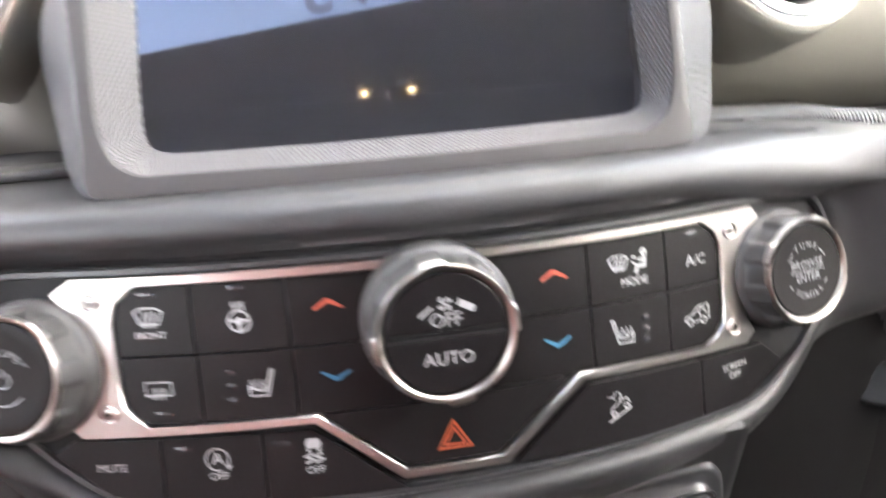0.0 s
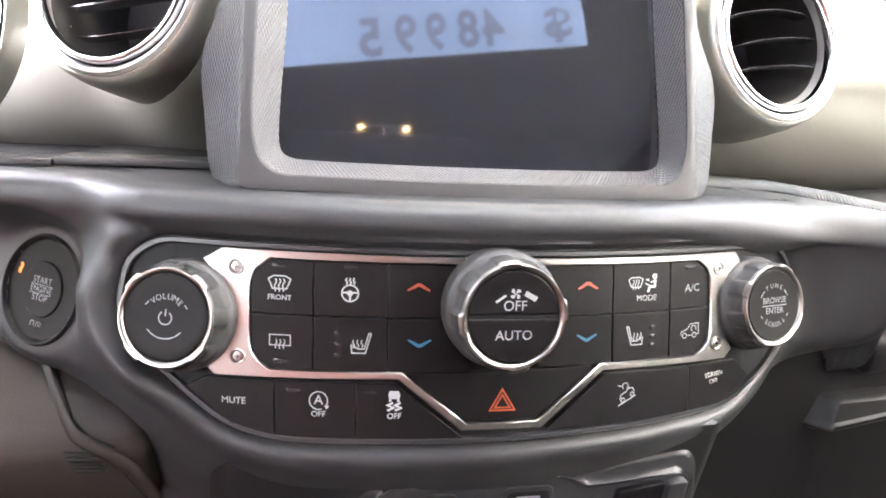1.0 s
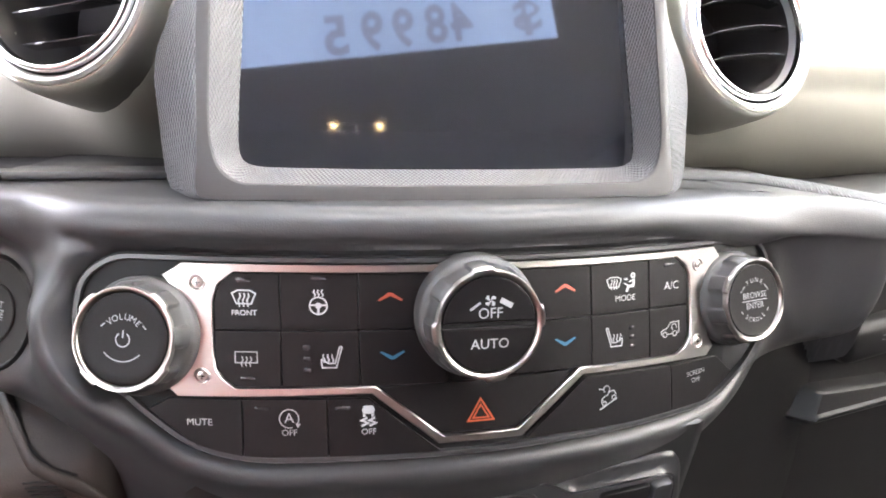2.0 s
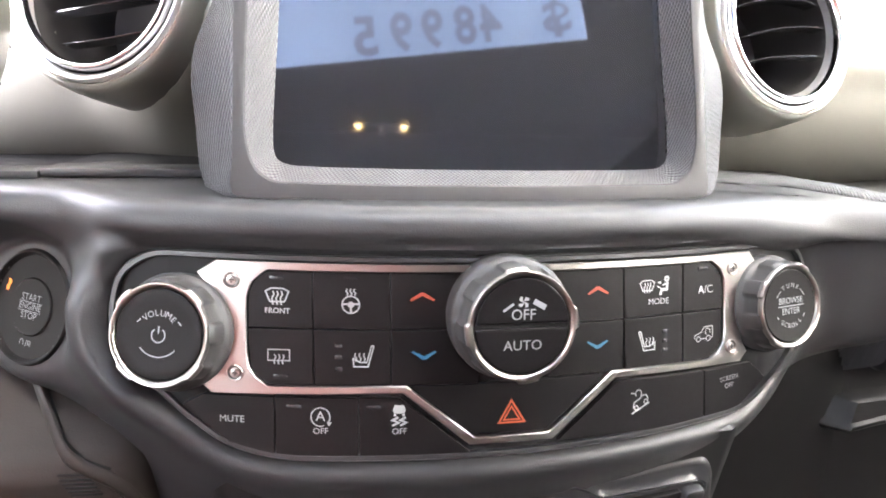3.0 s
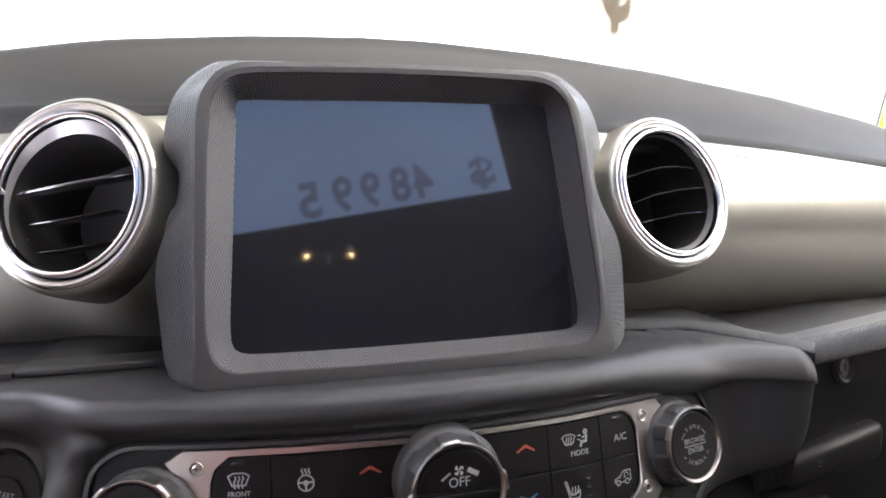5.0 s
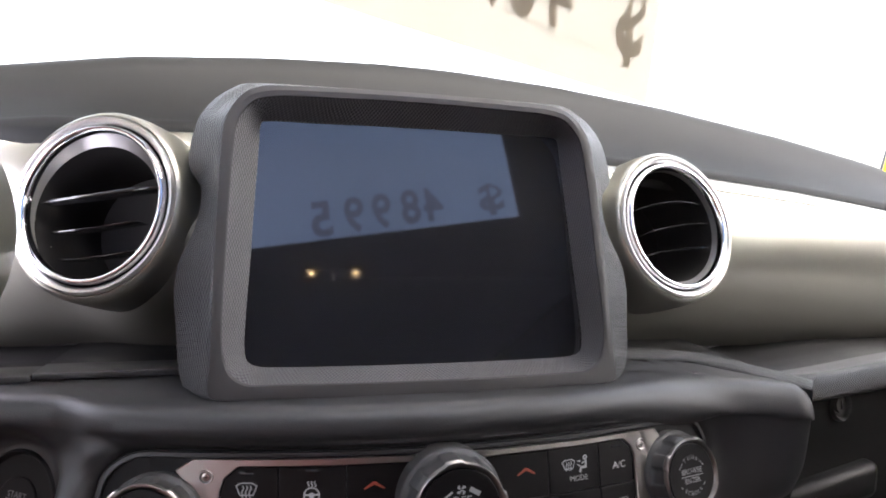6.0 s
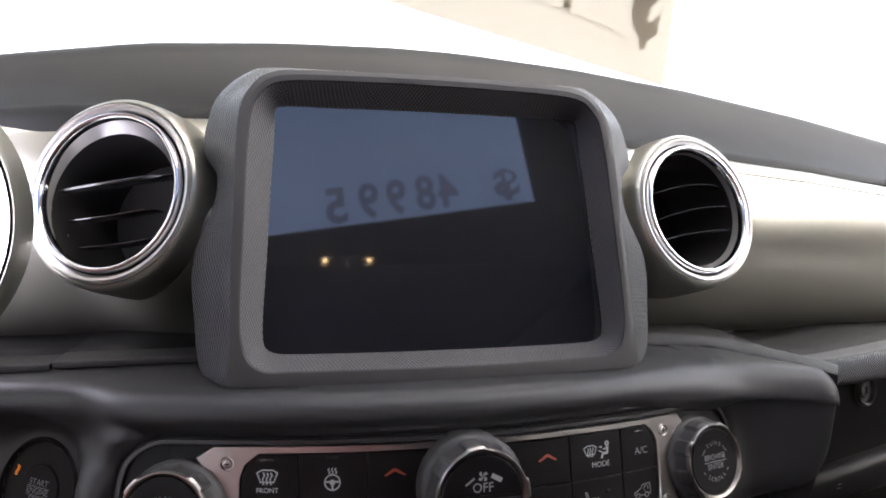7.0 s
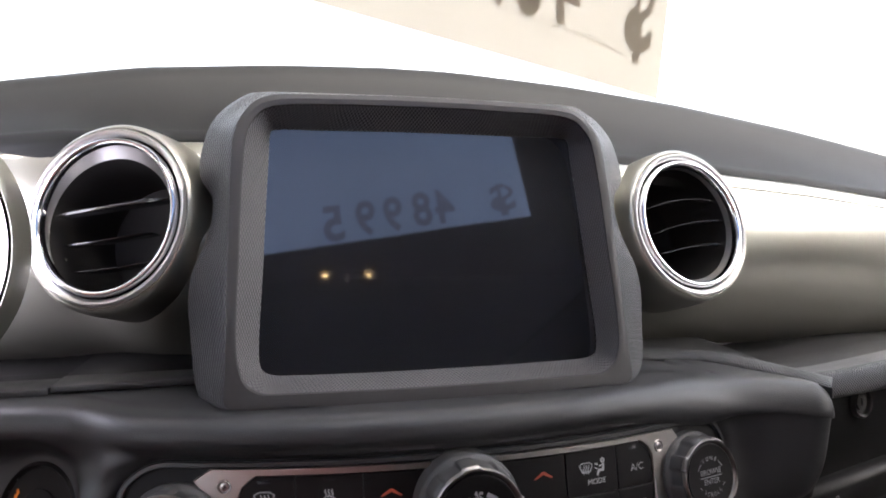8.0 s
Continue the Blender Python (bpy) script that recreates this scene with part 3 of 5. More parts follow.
for k, w in enumerate(low):
    wv = np.full_like(us, w)
    d = outside(us, wv)
    AWAY.append(d)
    cheek = np.array([((w - (ye + 0.001 + 0.10 * (0.0435 - w) + 0.056 - BOW * u * u) * S14) / C14) * S14 - (ye + 0.001 + 0.10 * (0.0435 - w) + 0.056 - BOW * u * u) * C14 for u, (ye, ze) in zip(us, edges)])
    lift_r = 0.0022 + (cheek - 0.0022) * smooth(-0.002, 0.022, d)
    lift_r = np.where(d < 0, -0.004, lift_r)
    lift_l = np.interp(d, (-1, -0.002, 0.0, 0.002, 0.006, 0.010, 0.014, 0.020, 0.028, 0.05), (-0.004, -0.004, -0.002, 0.003, 0.0085, 0.0108, 0.0095, 0.0010, -0.0065, -0.0085))
    lift_b = np.interp(d, (-1, -0.002, 0.0, 0.002, 0.005, 0.009, 0.015, 0.022, 0.031, 0.050), (-0.004, -0.004, -0.002, 0.0012, 0.0022, 0.0014, -0.0040, -0.0120, -0.021, -0.036))
    down = smooth(-0.012, -0.034, wv)
    right = smooth(0.02, 0.13, us)
    H[NT + k] = (lift_l * (1 - right) + lift_r * right) * (1 - down) + lift_b * down
    Wd[NT + k] = wv
AWAY = np.array(AWAY)
# beyond its left end the housing lies back towards the start button
step = smooth(-0.152, -0.172, us)
blend = smooth(0.018, 0.0445, Wd[NT:]) * step
H[NT:] = H[NT:] * (1 - blend) - 0.0085 * blend
H[NT:] -= 13.0 * smooth(0.105, 0.150, us)[None, :] * np.maximum(0.0, np.interp(us, (0.105, 0.16, 0.215), (-0.036, -0.006, 0.014))[None, :] - Wd[NT:]) ** 2
# the cove between the roll and the panel's rim
for k, t in ((NT - 2, 0.45), (NT - 1, 0.80)):
    for M in (H, Wd):
        M[k] = M[NT - 3] * (1 - t) + M[NT] * t
inside = (AWAY[0] < 0)
Wd[NT - 1] = np.where(inside, 0.0466, Wd[NT - 1])
H[NT - 1] = np.where(inside, 0.0015, H[NT - 1])
Wd[NT - 2] = np.where(inside, 0.0476, Wd[NT - 2])
H[NT - 2] = np.where(inside, 0.0040, H[NT - 2])
H[NT:, :][:, us < -0.166] -= 0.36 * np.maximum(0.0, -0.166 - us[us < -0.166])[None, :]
for _ in range(4):
    H[:, 1:-1] = (H[:, :-2] + 2 * H[:, 1:-1] + H[:, 2:]) / 4
    Wd[:NT, 1:-1] = (Wd[:NT, :-2] + 2 * Wd[:NT, 1:-1] + Wd[:NT, 2:]) / 4
    H[NT + 1:-1] = (H[NT:-2] + 2 * H[NT + 1:-1] + H[NT + 2:]) / 4
for _ in range(30):
    for M in (H, Wd):
        M[:NT + 3, 1:-1] += 0.5 * (smooth(0.115, 0.135, us) * smooth(0.206, 0.193, us))[1:-1] * ((M[:NT + 3, :-2] + M[:NT + 3, 2:]) / 2 - M[:NT + 3, 1:-1])
# beside the panel the roll runs into the face without a crease
ease = np.maximum(smooth(0.152, 0.185, us), smooth(-0.146, -0.166, us))
for _ in range(14):
    for M in (H, Wd):
        M[NT - 5:NT + 14] += 0.5 * ease * ((M[NT - 6:NT + 13] + M[NT - 4:NT + 15]) / 2 - M[NT - 5:NT + 14])
H[:, -8:] -= np.array([0.0002, 0.0006, 0.0014, 0.0026, 0.0045, 0.0075, 0.016, 0.040]) * np.clip((H[:, -8:] + 0.06) / 0.06, 0, 1)


def tucked(p):
    """Behind the edge of the knurled strip the pad runs under it."""
    edge = float(np.interp(p[0], (0.112, 0.150, 0.180, 0.188, 0.195, 0.206, 0.2145), (0.034, 0.031, 0.025, 0.007, -0.005, -0.0235, -0.0400)))
    drop = min(0.014, max(0.0, p[1] - edge - 0.0060) * 3.0) if p[0] > 0.11 else 0.0
    return (p[0], p[1], p[2] - drop)


START_AT = (-0.1945, 0.0150)


def pad_at(u, w):
    """How far the housing stands off the panel's plane at u, w."""
    i = int(np.argmin(np.abs(us - u)))
    return float(np.interp(w, Wd[NT:, i][::-1], H[NT:, i][::-1]))


seat_of_button = on_panel(*START_AT, pad_at(*START_AT))
button_at = frame_at(seat_of_button, -37, 17)
button_axes = [Vector(button_at(*e)) - Vector(seat_of_button) for e in ((1, 0, 0), (0, 1, 0), (0, 0, 1))]


def seated(p):
    """Round the start button the housing lies flat, level with its ring."""
    a, b, n = [(Vector(p) - Vector(seat_of_button)).dot(e) for e in button_axes]
    return button_at(a, b, n + (-0.0006 - n) * float(smooth(0.037, 0.0265, math.hypot(a, b)))) if p[0] < -0.15 else p


bm = grid([[seated(tucked(on_panel(u, w, h))) for u, w, h in zip(us, Wd[k], H[k])] for k in range(H.shape[0])])
bmesh.ops.delete(bm, geom=[f for f in bm.faces if (f.calc_center_median() - Vector(seat_of_button)).length < 0.0228], context="FACES")
part("padded_housing", bm, BLACK_PAD, dash, "soft black padded roll round the controls", angle=70)

# knurled strip from the roll along the passenger side, and the ledge behind it
A = [(0.112, 0.034, 1.1868), (0.150, 0.031, 1.1862), (0.180, 0.0250, 1.1857), (0.188, 0.0070, 1.1857), (0.195, -0.0050, 1.1855), (0.2055, -0.0235, 1.1850), (0.2150, -0.0400, 1.1836)]
B = [(0.112, 0.060, 1.1900), (0.155, 0.050, 1.1900), (0.193, 0.034, 1.1890), (0.206, 0.014, 1.1885), (0.214, 0.000, 1.1875), (0.223, -0.013, 1.1865), (0.2300, -0.0250, 1.1850)]
strip_rows = []
for s, lift in ((0.0, -0.010), (0.0, -0.0002), (0.06, 0.0006), (0.22, 0.0013), (0.45, 0.0016), (0.7, 0.0010), (1.0, -0.0010), (1.1, -0.006)):
    row = []
    for i in range(41):
        q = i / 40 * (len(A) - 1)
        j = min(int(q), len(A) - 2)
        a = Vector(A[j]).lerp(Vector(A[j + 1]), q - j)
        b = Vector(B[j]).lerp(Vector(B[j + 1]), q - j)
        p = a + (b - a) * s
        row.append((p.x, p.y, p.z + lift))
    strip_rows.append(row)
strip_rows.append([(x, 0.128, 1.181) for x, y, z in strip_rows[-1]])
fin = []
for lift, back in ((-0.008, -0.0012), (0.0, -0.0012), (0.0, 0.0004), (-0.008, 0.0004)):
    fin.append([(x + 0.6 * back, y + back, z + lift) for x, y, z in strip_rows[1]])
part("strip_seam", loft(fin, closed=False), GAP_BLACK, dash, "dark seam behind the pad")
part("knurled_strip", uv_skin(strip_rows, False), STRIP_SKIN, dash, "knurled black strip along the edge of the pad", angle=60)
def ledge(profile):
    """A run of the passenger ledge along the dash, from offsets back and up."""
    xs = [0.2160 + 0.48 * i / 39 for i in range(40)]
    return [[(x, -0.0205 + dy, 1.1795 + 0.012 * float(smooth(0.225, 0.36, x)) + dz) for x in xs] for dy, dz in profile]


# Added dark sheet in place of the dark reflection low on the face.
part("face_foot_shade", grid(ledge(((0.150, -0.016), (0.090, -0.012), (0.066, -0.0060), (0.052, -0.0040), (0.040, -0.0040)))), BLACK_PAD, dash, "dark sheet standing in for the dark reflection low on the painted face", angle=60)
part("ledge_top", grid(ledge(((0.042, -0.0080), (0.041, -0.0034), (0.038, -0.0020), (0.030, -0.0014), (0.022, -0.0002), (0.015, 0.0022), (0.0095, 0.0040), (0.0085, 0.0040)))), PEBBLED, dash, "pebbled grey top of the grab ledge", angle=60)
part("passenger_ledge", uv_skin(ledge(((0.0088, 0.0034), (0.0084, 0.0045), (0.006, 0.0046), (0.003, 0.0034), (0.0005, 0.0), (-0.0012, -0.0050), (-0.0010, -0.0085), (0.0015, -0.0105), (0.009, -0.0110))), False), STRIP_SKIN, dash, "black knurled edge of the grab ledge", angle=60)

for x0, x1, dz in ((-0.30, -0.1935, -0.0012), (-0.1925, -0.112, 0.0)):
    # The rear slab's black stands in for shade at the face's foot.
    for near, rear, top, skin, words in ((0.0, 0.026, 0.0018, BLACK_PAD, "dark trim under the painted face"), (0.0262, 0.100, 0.0010, DEEP_BLACK, "rear of the trim, black for the shade at the painted face's foot")):
        part("ledge_trim", moved(box((x0, near, -0.002), (x1, rear, top), 0.001), lambda x, y, z: (x, 0.029 + y, 1.1890 + dz + z - 0.06 * y + (0.004 * (x + 0.19) if x < -0.19 else 0.0))), skin, dash, words)

# lower parts under the roll


def knee_y(x, z):
    """How far forward the knee panel lies."""
    y = np.interp(z, (0.88, 1.0, 1.058, 1.070, 1.079, 1.087, 1.094, 1.101, 1.108, 1.13), (0.030, -0.012, -0.0265, -0.0272, -0.0240, -0.0170, -0.0080, 0.0040, 0.0190, 0.075))
    return float(y + 0.030 * smooth(-0.150, -0.128, x) + 0.10 * max(0.0, -0.26 - x) ** 1.5)


part("knee_panel", grid([[(x, knee_y(x, z), z) for x in np.linspace(-0.70, -0.128, 60)] for z in np.concatenate([np.linspace(1.126, 1.056, 26), np.linspace(1.050, 0.88, 15)])]), KNEE_SKIN, dash, "black plastic knee panel", angle=60)
stack = []
for k in range(10):
    t = k / 9
    z = 1.088 - 0.20 * t
    row = []
    for x, dy in ((-0.132, 0.06), (-0.126, 0.030), (-0.120, 0.014), (-0.112, 0.005), (-0.06, -0.002), (0.0, -0.003), (0.06, -0.002), (0.108, 0.0), (0.114, 0.003), (0.118, 0.012), (0.122, 0.05)):
        row.append((x - 0.010 * t * (1 if x > 0 else -1), -0.056 + dy + 0.035 * t, z))
    if not k:
        stack.append([(x * 0.985, y + 0.026, z + 0.012) for x, y, z in row])
        stack.append([(x * 0.995, y + 0.008, z + 0.0075) for x, y, z in row])
    stack.append(row)
part("lower_console_face", grid(stack), CONSOLE_SKIN, dash, "dark plastic lower centre stack", angle=50)
for line in ([(-0.235, 1.132), (-0.2150, 1.1190), (-0.2017, 1.1118), (-0.1930, 1.1030), (-0.1853, 1.0945), (-0.1780, 1.0840), (-0.1701, 1.0776), (-0.1600, 1.0735)], [(-0.1615, 1.0716), (-0.1560, 1.0610), (-0.1489, 1.0473), (-0.1440, 1.0300)]):
    part("seam", loft([[(x + dx, knee_y(x, z) - 0.0007, z + dz) for dx, dz in ((-0.0006, -0.0007), (0.0006, 0.0007))] for x, z in line], closed=False), GAP_BLACK, dash, "dark seam between panels")

path = [(-0.240, 1.128), (-0.2150, 1.1140), (-0.2017, 1.1068), (-0.1930, 1.0985), (-0.1853, 1.0898), (-0.1780, 1.0800), (-0.1690, 1.0735), (-0.1590, 1.0680), (-0.1500, 1.0560), (-0.1440, 1.0350), (-0.1400, 1.0100)]
part("knee_lip", loft([[(x + 0.0016 * math.cos(a), knee_y(x, z) - 0.0022 * math.sin(a) + 0.0006, z + 0.0030 * math.cos(a)) for a in np.linspace(0, math.pi, 9)] for x, z in rounded_path(path, 4)], closed=False), KNEE_SKIN, dash, "rounded lip along the knee panel seam", angle=60)

grille = thing("speaker_grille", (-0.174, -0.03, 1.068), "black slotted grille in the knee panel", "grille")
for i in range(6):
    y0 = 1.0722 - i * 0.0019
    part("slot", moved(box((-0.0062, -0.0004, -0.00045), (0.0062, 0.0006, 0.00045), 0.0003), lambda x, y, z: (-0.1742 + x + i * 0.0009, knee_y(-0.1742 + x, y0) - 0.0003 + y, y0 + z - x * 0.05)), GAP_BLACK, grille)

# ---- the display ----
display = thing("touch_display", (0.0, 0.0, 1.185), "blank black touch display in a knurled grey plastic bezel", "display")


def half_loop(left):
    """A closed loop from its left half, given from bottom to top."""
    return [(u, v) for u, v in left] + [(-u, v) for u, v in reversed(left)]


def dense(loop, n=4):
    """More points on a closed loop, eased round its corners."""
    pts = [Vector(p) for p in loop]
    m = len(pts)
    tan = []
    for i in range(m):
        e, f = (pts[i] - pts[i - 1]).normalized(), (pts[(i + 1) % m] - pts[i]).normalized()
        tan.append((e + f).normalized())
    out = []
    for i in range(m):
        p, q = pts[i], pts[(i + 1) % m]
        g = min((q - p).length, 0.014) * 0.9
        for j in range(n):
            t = j / n
            h = p * (2 * t ** 3 - 3 * t ** 2 + 1) + tan[i] * g * (t ** 3 - 2 * t ** 2 + t) + q * (3 * t ** 2 - 2 * t ** 3) + tan[(i + 1) % m] * g * (t ** 3 - t ** 2)
            out.append((h.x, h.y))
    return out


BASE = [(-0.028, -0.0200), (-0.080, -0.0190), (-0.1165, -0.0172), (-0.1215, -0.0135), (-0.1250, -0.004), (-0.1270, 0.018), (-0.1284, 0.036), (-0.1268, 0.050), (-0.1230, 0.060), (-0.1190, 0.070), (-0.1165, 0.083), (-0.1172, 0.0945), (-0.1228, 0.1035), (-0.1215, 0.1180), (-0.1175, 0.1310), (-0.1095, 0.1412), (-0.0960, 0.1500), (-0.060, 0.1510), (-0.020, 0.1515)]
CREST = [(-0.028, -0.0192), (-0.080, -0.0177), (-0.1020, -0.0170), (-0.1046, -0.0152), (-0.1045, -0.002), (-0.1041, 0.016), (-0.1037, 0.036), (-0.1034, 0.050), (-0.1028, 0.060), (-0.1025, 0.070), (-0.1020, 0.083), (-0.1016, 0.0945), (-0.1011, 0.103), (-0.1000, 0.1150), (-0.0965, 0.1255), (-0.0900, 0.1340), (-0.0805, 0.1382), (-0.060, 0.1394), (-0.020, 0.1404)]
RIM = [(-0.028, -0.0121), (-0.078, -0.0111), (-0.0885, -0.0104), (-0.0955, -0.0052), (-0.0990, 0.005), (-0.0996, 0.016), (-0.0990, 0.036), (-0.0982, 0.050), (-0.0978, 0.060), (-0.0974, 0.070), (-0.0968, 0.083), (-0.0962, 0.0945), (-0.0955, 0.103), (-0.0942, 0.115), (-0.0925, 0.1205), (-0.0845, 0.1298), (-0.0715, 0.1325), (-0.050, 0.1333), (-0.020, 0.1339)]
EDGE = [(-0.028, -0.0038), (-0.075, -0.0030), (-0.0870, -0.0018), (-0.0905, 0.0005), (-0.0917, 0.004), (-0.0918, 0.016), (-0.0905, 0.036), (-0.0895, 0.050), (-0.0889, 0.060), (-0.0884, 0.070), (-0.0876, 0.083), (-0.0868, 0.0945), (-0.0862, 0.103), (-0.0855, 0.115), (-0.0852, 0.1212), (-0.0842, 0.1244), (-0.0820, 0.1252), (-0.060, 0.1256), (-0.020, 0.1262)]


def between(a, b, t):
    return [(p[0] + (q[0] - p[0]) * t, p[1] + (q[1] - p[1]) * t) for p, q in zip(a, b)]


levels = [(BASE, -0.040), (BASE, -0.012), (between(BASE, CREST, 0.30), -0.0025), (between(BASE, CREST, 0.62), 0.0075), (between(BASE, CREST, 0.90), 0.0152), (between(BASE, CREST, 0.965), 0.0167), (CREST, 0.0172), (between(CREST, RIM, 0.5), 0.0176), (between(CREST, RIM, 0.92), 0.0172), (RIM, 0.0164), (between(RIM, EDGE, 0.12), 0.0146), (between(RIM, EDGE, 0.93), 0.0020), (EDGE, 0.0010), (EDGE, -0.002)]
# the frame leans a little towards the driver
cut = [0.0, 0.0, 0.0, 0.0045, 0.0056, 0.0040, 0.0014, 0.0, 0.0, 0.0, 0.0, 0.0, 0.0, 0.0]
me = finish(uv_skin([[on_glass(u - 0.17 * max(h, -0.012), v, h - c * float(smooth(0.120, 0.134, v))) for u, v in dense(half_loop(l))] for (l, h), c in zip(levels, cut)]), 24)
bezel = part("bezel", me, BEZEL_SKIN, display, "knurled grey plastic bezel")
me.materials.append(RIM_SKIN)
me.materials.append(BEVEL_SKIN)
around = len(dense(half_loop(BASE)))
for i, p in enumerate(me.polygons):
    p.material_index = 1 if 6 <= i // around <= 8 else 2 if 9 <= i // around <= 11 else 0
glass_loop = [(-0.0925, -0.004), (0.0925, -0.004), (0.0895, 0.128), (-0.0895, 0.128)]
part("screen", loft([[on_glass(u, v, h) for u, v in glass_loop] for h in (-0.006, 0.0)], cap_start=True, cap_end=True), SCREEN, display, "blank glossy black screen glass")


# ---- air vents ----
def air_vent(at, yaw, lean, slats, drum, label):
    """slats: left end, right end and bow of each front edge, in the vent's own plane; drum: where the swivelled louvre drum is centred."""
    t = thing("air_vent", at, label, "air vent", "round air vents beside the display")
    f = frame_at(at, yaw, lean)
    part("collar", lathe([(0.0540, -0.070), (0.0540, -0.044), (0.0538, -0.026), (0.0533, -0.014), (0.0525, -0.0072), (0.0519, -0.0036), (0.0508, -0.0016), (0.0497, -0.0010), (0.0489, -0.0016), (0.0486, -0.004)], f, 96), CHAMPAGNE, t, "champagne painted collar", angle=60)
    part("outer_ring", lathe([(0.0487, -0.003), (0.0484, -0.0006), (0.0476, 0.0004), (0.0464, 0.0002), (0.0452, -0.0010), (0.0446, -0.0022), (0.0444, -0.004)], f, 96), SILVER_PLASTIC, t, "satin silver outer ring", angle=60)
    part("groove", lathe([(0.0446, -0.0026), (0.0440, -0.0040), (0.0434, -0.0026)], f, 96), GAP_BLACK, t)
    part("chrome_ring", lathe([(0.0437, -0.0034), (0.0435, -0.0008), (0.0430, 0.0008), (0.0422, 0.0016), (0.0412, 0.0014), (0.0403, 0.0002), (0.0398, -0.0016), (0.0397, -0.004)], f, 96), CHROME, t, "bright chrome inner ring", angle=60)

    def g(p, q, n):
        k = min(1.0, max(0.0, (-n - 0.003) / 0.006))
        return f(p + drum[0] * k, q + drum[1] * k, n)
    part("barrel", lathe([(0.0399, -0.0030), (0.0396, -0.0045), (0.0392, -0.0065), (0.0386, -0.0090)], g, 80), SILVER_PLASTIC, t, "silver bevelled barrel", angle=60)
    part("bowl", lathe([(0.0387, -0.0088), (0.0380, -0.020), (0.0365, -0.038), (0.0345, -0.058), (0.0200, -0.0635), (0.0004, -0.0645)], g, 64), BOWL_BLACK, t)
    for (p0, q0), (p1, q1), bow, thick in slats:
        loops = []
        for i in range(25):
            s = i / 24
            e = min(1.0, 9 * s, 9 * (1 - s)) ** 0.5
            p, q = p0 + (p1 - p0) * s, q0 + (q1 - q0) * s + bow * 4 * s * (1 - s)
            front = -0.0062 - 0.0022 * (2 * s - 1) ** 2 - 0.0012 * (1 - e)
            loops.append([f(p, q + dq * thick * (0.3 + 0.7 * e), front + dn) for dq, dn in ((0.0007, 0.0), (0.0009, -0.0010), (0.0005, -0.008), (-0.0006, -0.0082), (-0.0008, -0.0009), (-0.0005, 0.0003), (0.0001, 0.0005))])
        part("slat", loft(loops, cap_start=True, cap_end=True), SLAT_BLACK, t, angle=50)
    return t


LEFT_SLATS = (((-0.0380, 0.0012), (0.0305, 0.0124), -0.0004, 1.5), ((-0.0290, -0.0153), (0.0235, -0.0064), -0.0012, 0.8), ((-0.0215, -0.0297), (0.0270, -0.0220), -0.0016, 0.7))
RIGHT_SLATS = (((-0.0330, 0.0105), (0.0345, 0.0172), 0.0040, 0.9), ((-0.0250, -0.0044), (0.0388, 0.0034), 0.0022, 0.8), ((-0.0235, -0.0185), (0.0355, -0.0136), 0.0014, 0.8))
air_vent((-0.1710, 0.0552, 1.2744), -28.5, 14.9, LEFT_SLATS, (-0.0020, -0.0042), "round air vent with chrome ring between cluster and display")
air_vent((0.1881, 0.0550, 1.2702), 11.3, 17.5, RIGHT_SLATS, (0.0015, 0.0015), "round air vent with chrome ring on the passenger side")

# ---- instrument cluster ----
cluster = thing("instrument_cluster", (-0.284, 0.06, 1.20), "lit instrument cluster in a round bright ring", "instrument cluster")
f = frame_at((-0.288, 0.050, 1.259), -8, 6)
R = 0.0785
part("ring", lathe([(0.0815, -0.016), (0.0806, -0.006), (0.0800, -0.0020), (0.0792, -0.0004), (0.0784, -0.0008), (0.0779, -0.004)], f, 96), CHAMPAGNE, cluster, "champagne painted ring", angle=60)
part("groove", lathe([(0.0780, -0.0025), (0.0775, -0.0042), (0.0769, -0.0030)], f, 96), GAP_BLACK, cluster)
part("rim", lathe([(0.0770, -0.0034), (0.0765, -0.0014), (0.0758, -0.0018), (0.0754, -0.006)], f, 96), CHROME, cluster, "chrome rim", angle=60)
part("tube", lathe([(0.0755, -0.004), (0.0752, -0.0075)], f, 96), VIOLET, cluster, "violet lit inner wall")
DIAL = mat("lit_dial", (0.05, 0.04, 0.10), 0.3, emit=(0.85, 0.84, 1.0), power=1.0)
part("dial", disc(0.0753, -0.0070, f, 96), DIAL, cluster, "bright lit dial")
# Flat violet patch across the top of the dial.
part("upper_patch", Ink().patch([(0.0744 * math.cos(radians(a)), 0.0744 * math.sin(radians(a))) for a in range(24, 158, 4)]).mesh(f, -0.0060), VIOLET, cluster, "dark violet patch over the upper dial")
k = Ink()
for i in range(31):
    a = radians(-135 + 9 * i)
    r0 = R * (0.76 if i % 3 == 0 else 0.82)
    k.line([(r0 * math.cos(a), r0 * math.sin(a)), (R * 0.88 * math.cos(a), R * 0.88 * math.sin(a))], 0.0012)
k.arc(0, 0, R * 0.90, -140, 140, 0.0012, 60)
part("scale", k.mesh(f, -0.0066), mat("violet_marks", (0.20, 0.16, 0.45), 0.4, emit=(0.35, 0.28, 0.85), power=0.6), cluster, "violet dial marks")

# ---- climate panel ----
panel = thing("climate_panel", (0.0, -0.05, 1.09), "black climate and audio control panel with satin silver trim", "control panel")
part("backing", moved(sliced(slab(OUTLINE, -0.004, 0.0004, 0.0005)), on_panel), GAP_BLACK, panel)
outer = inset(ccw(OUTLINE), 0.0006)
inner = inset(ccw(OUTLINE), 0.0032)
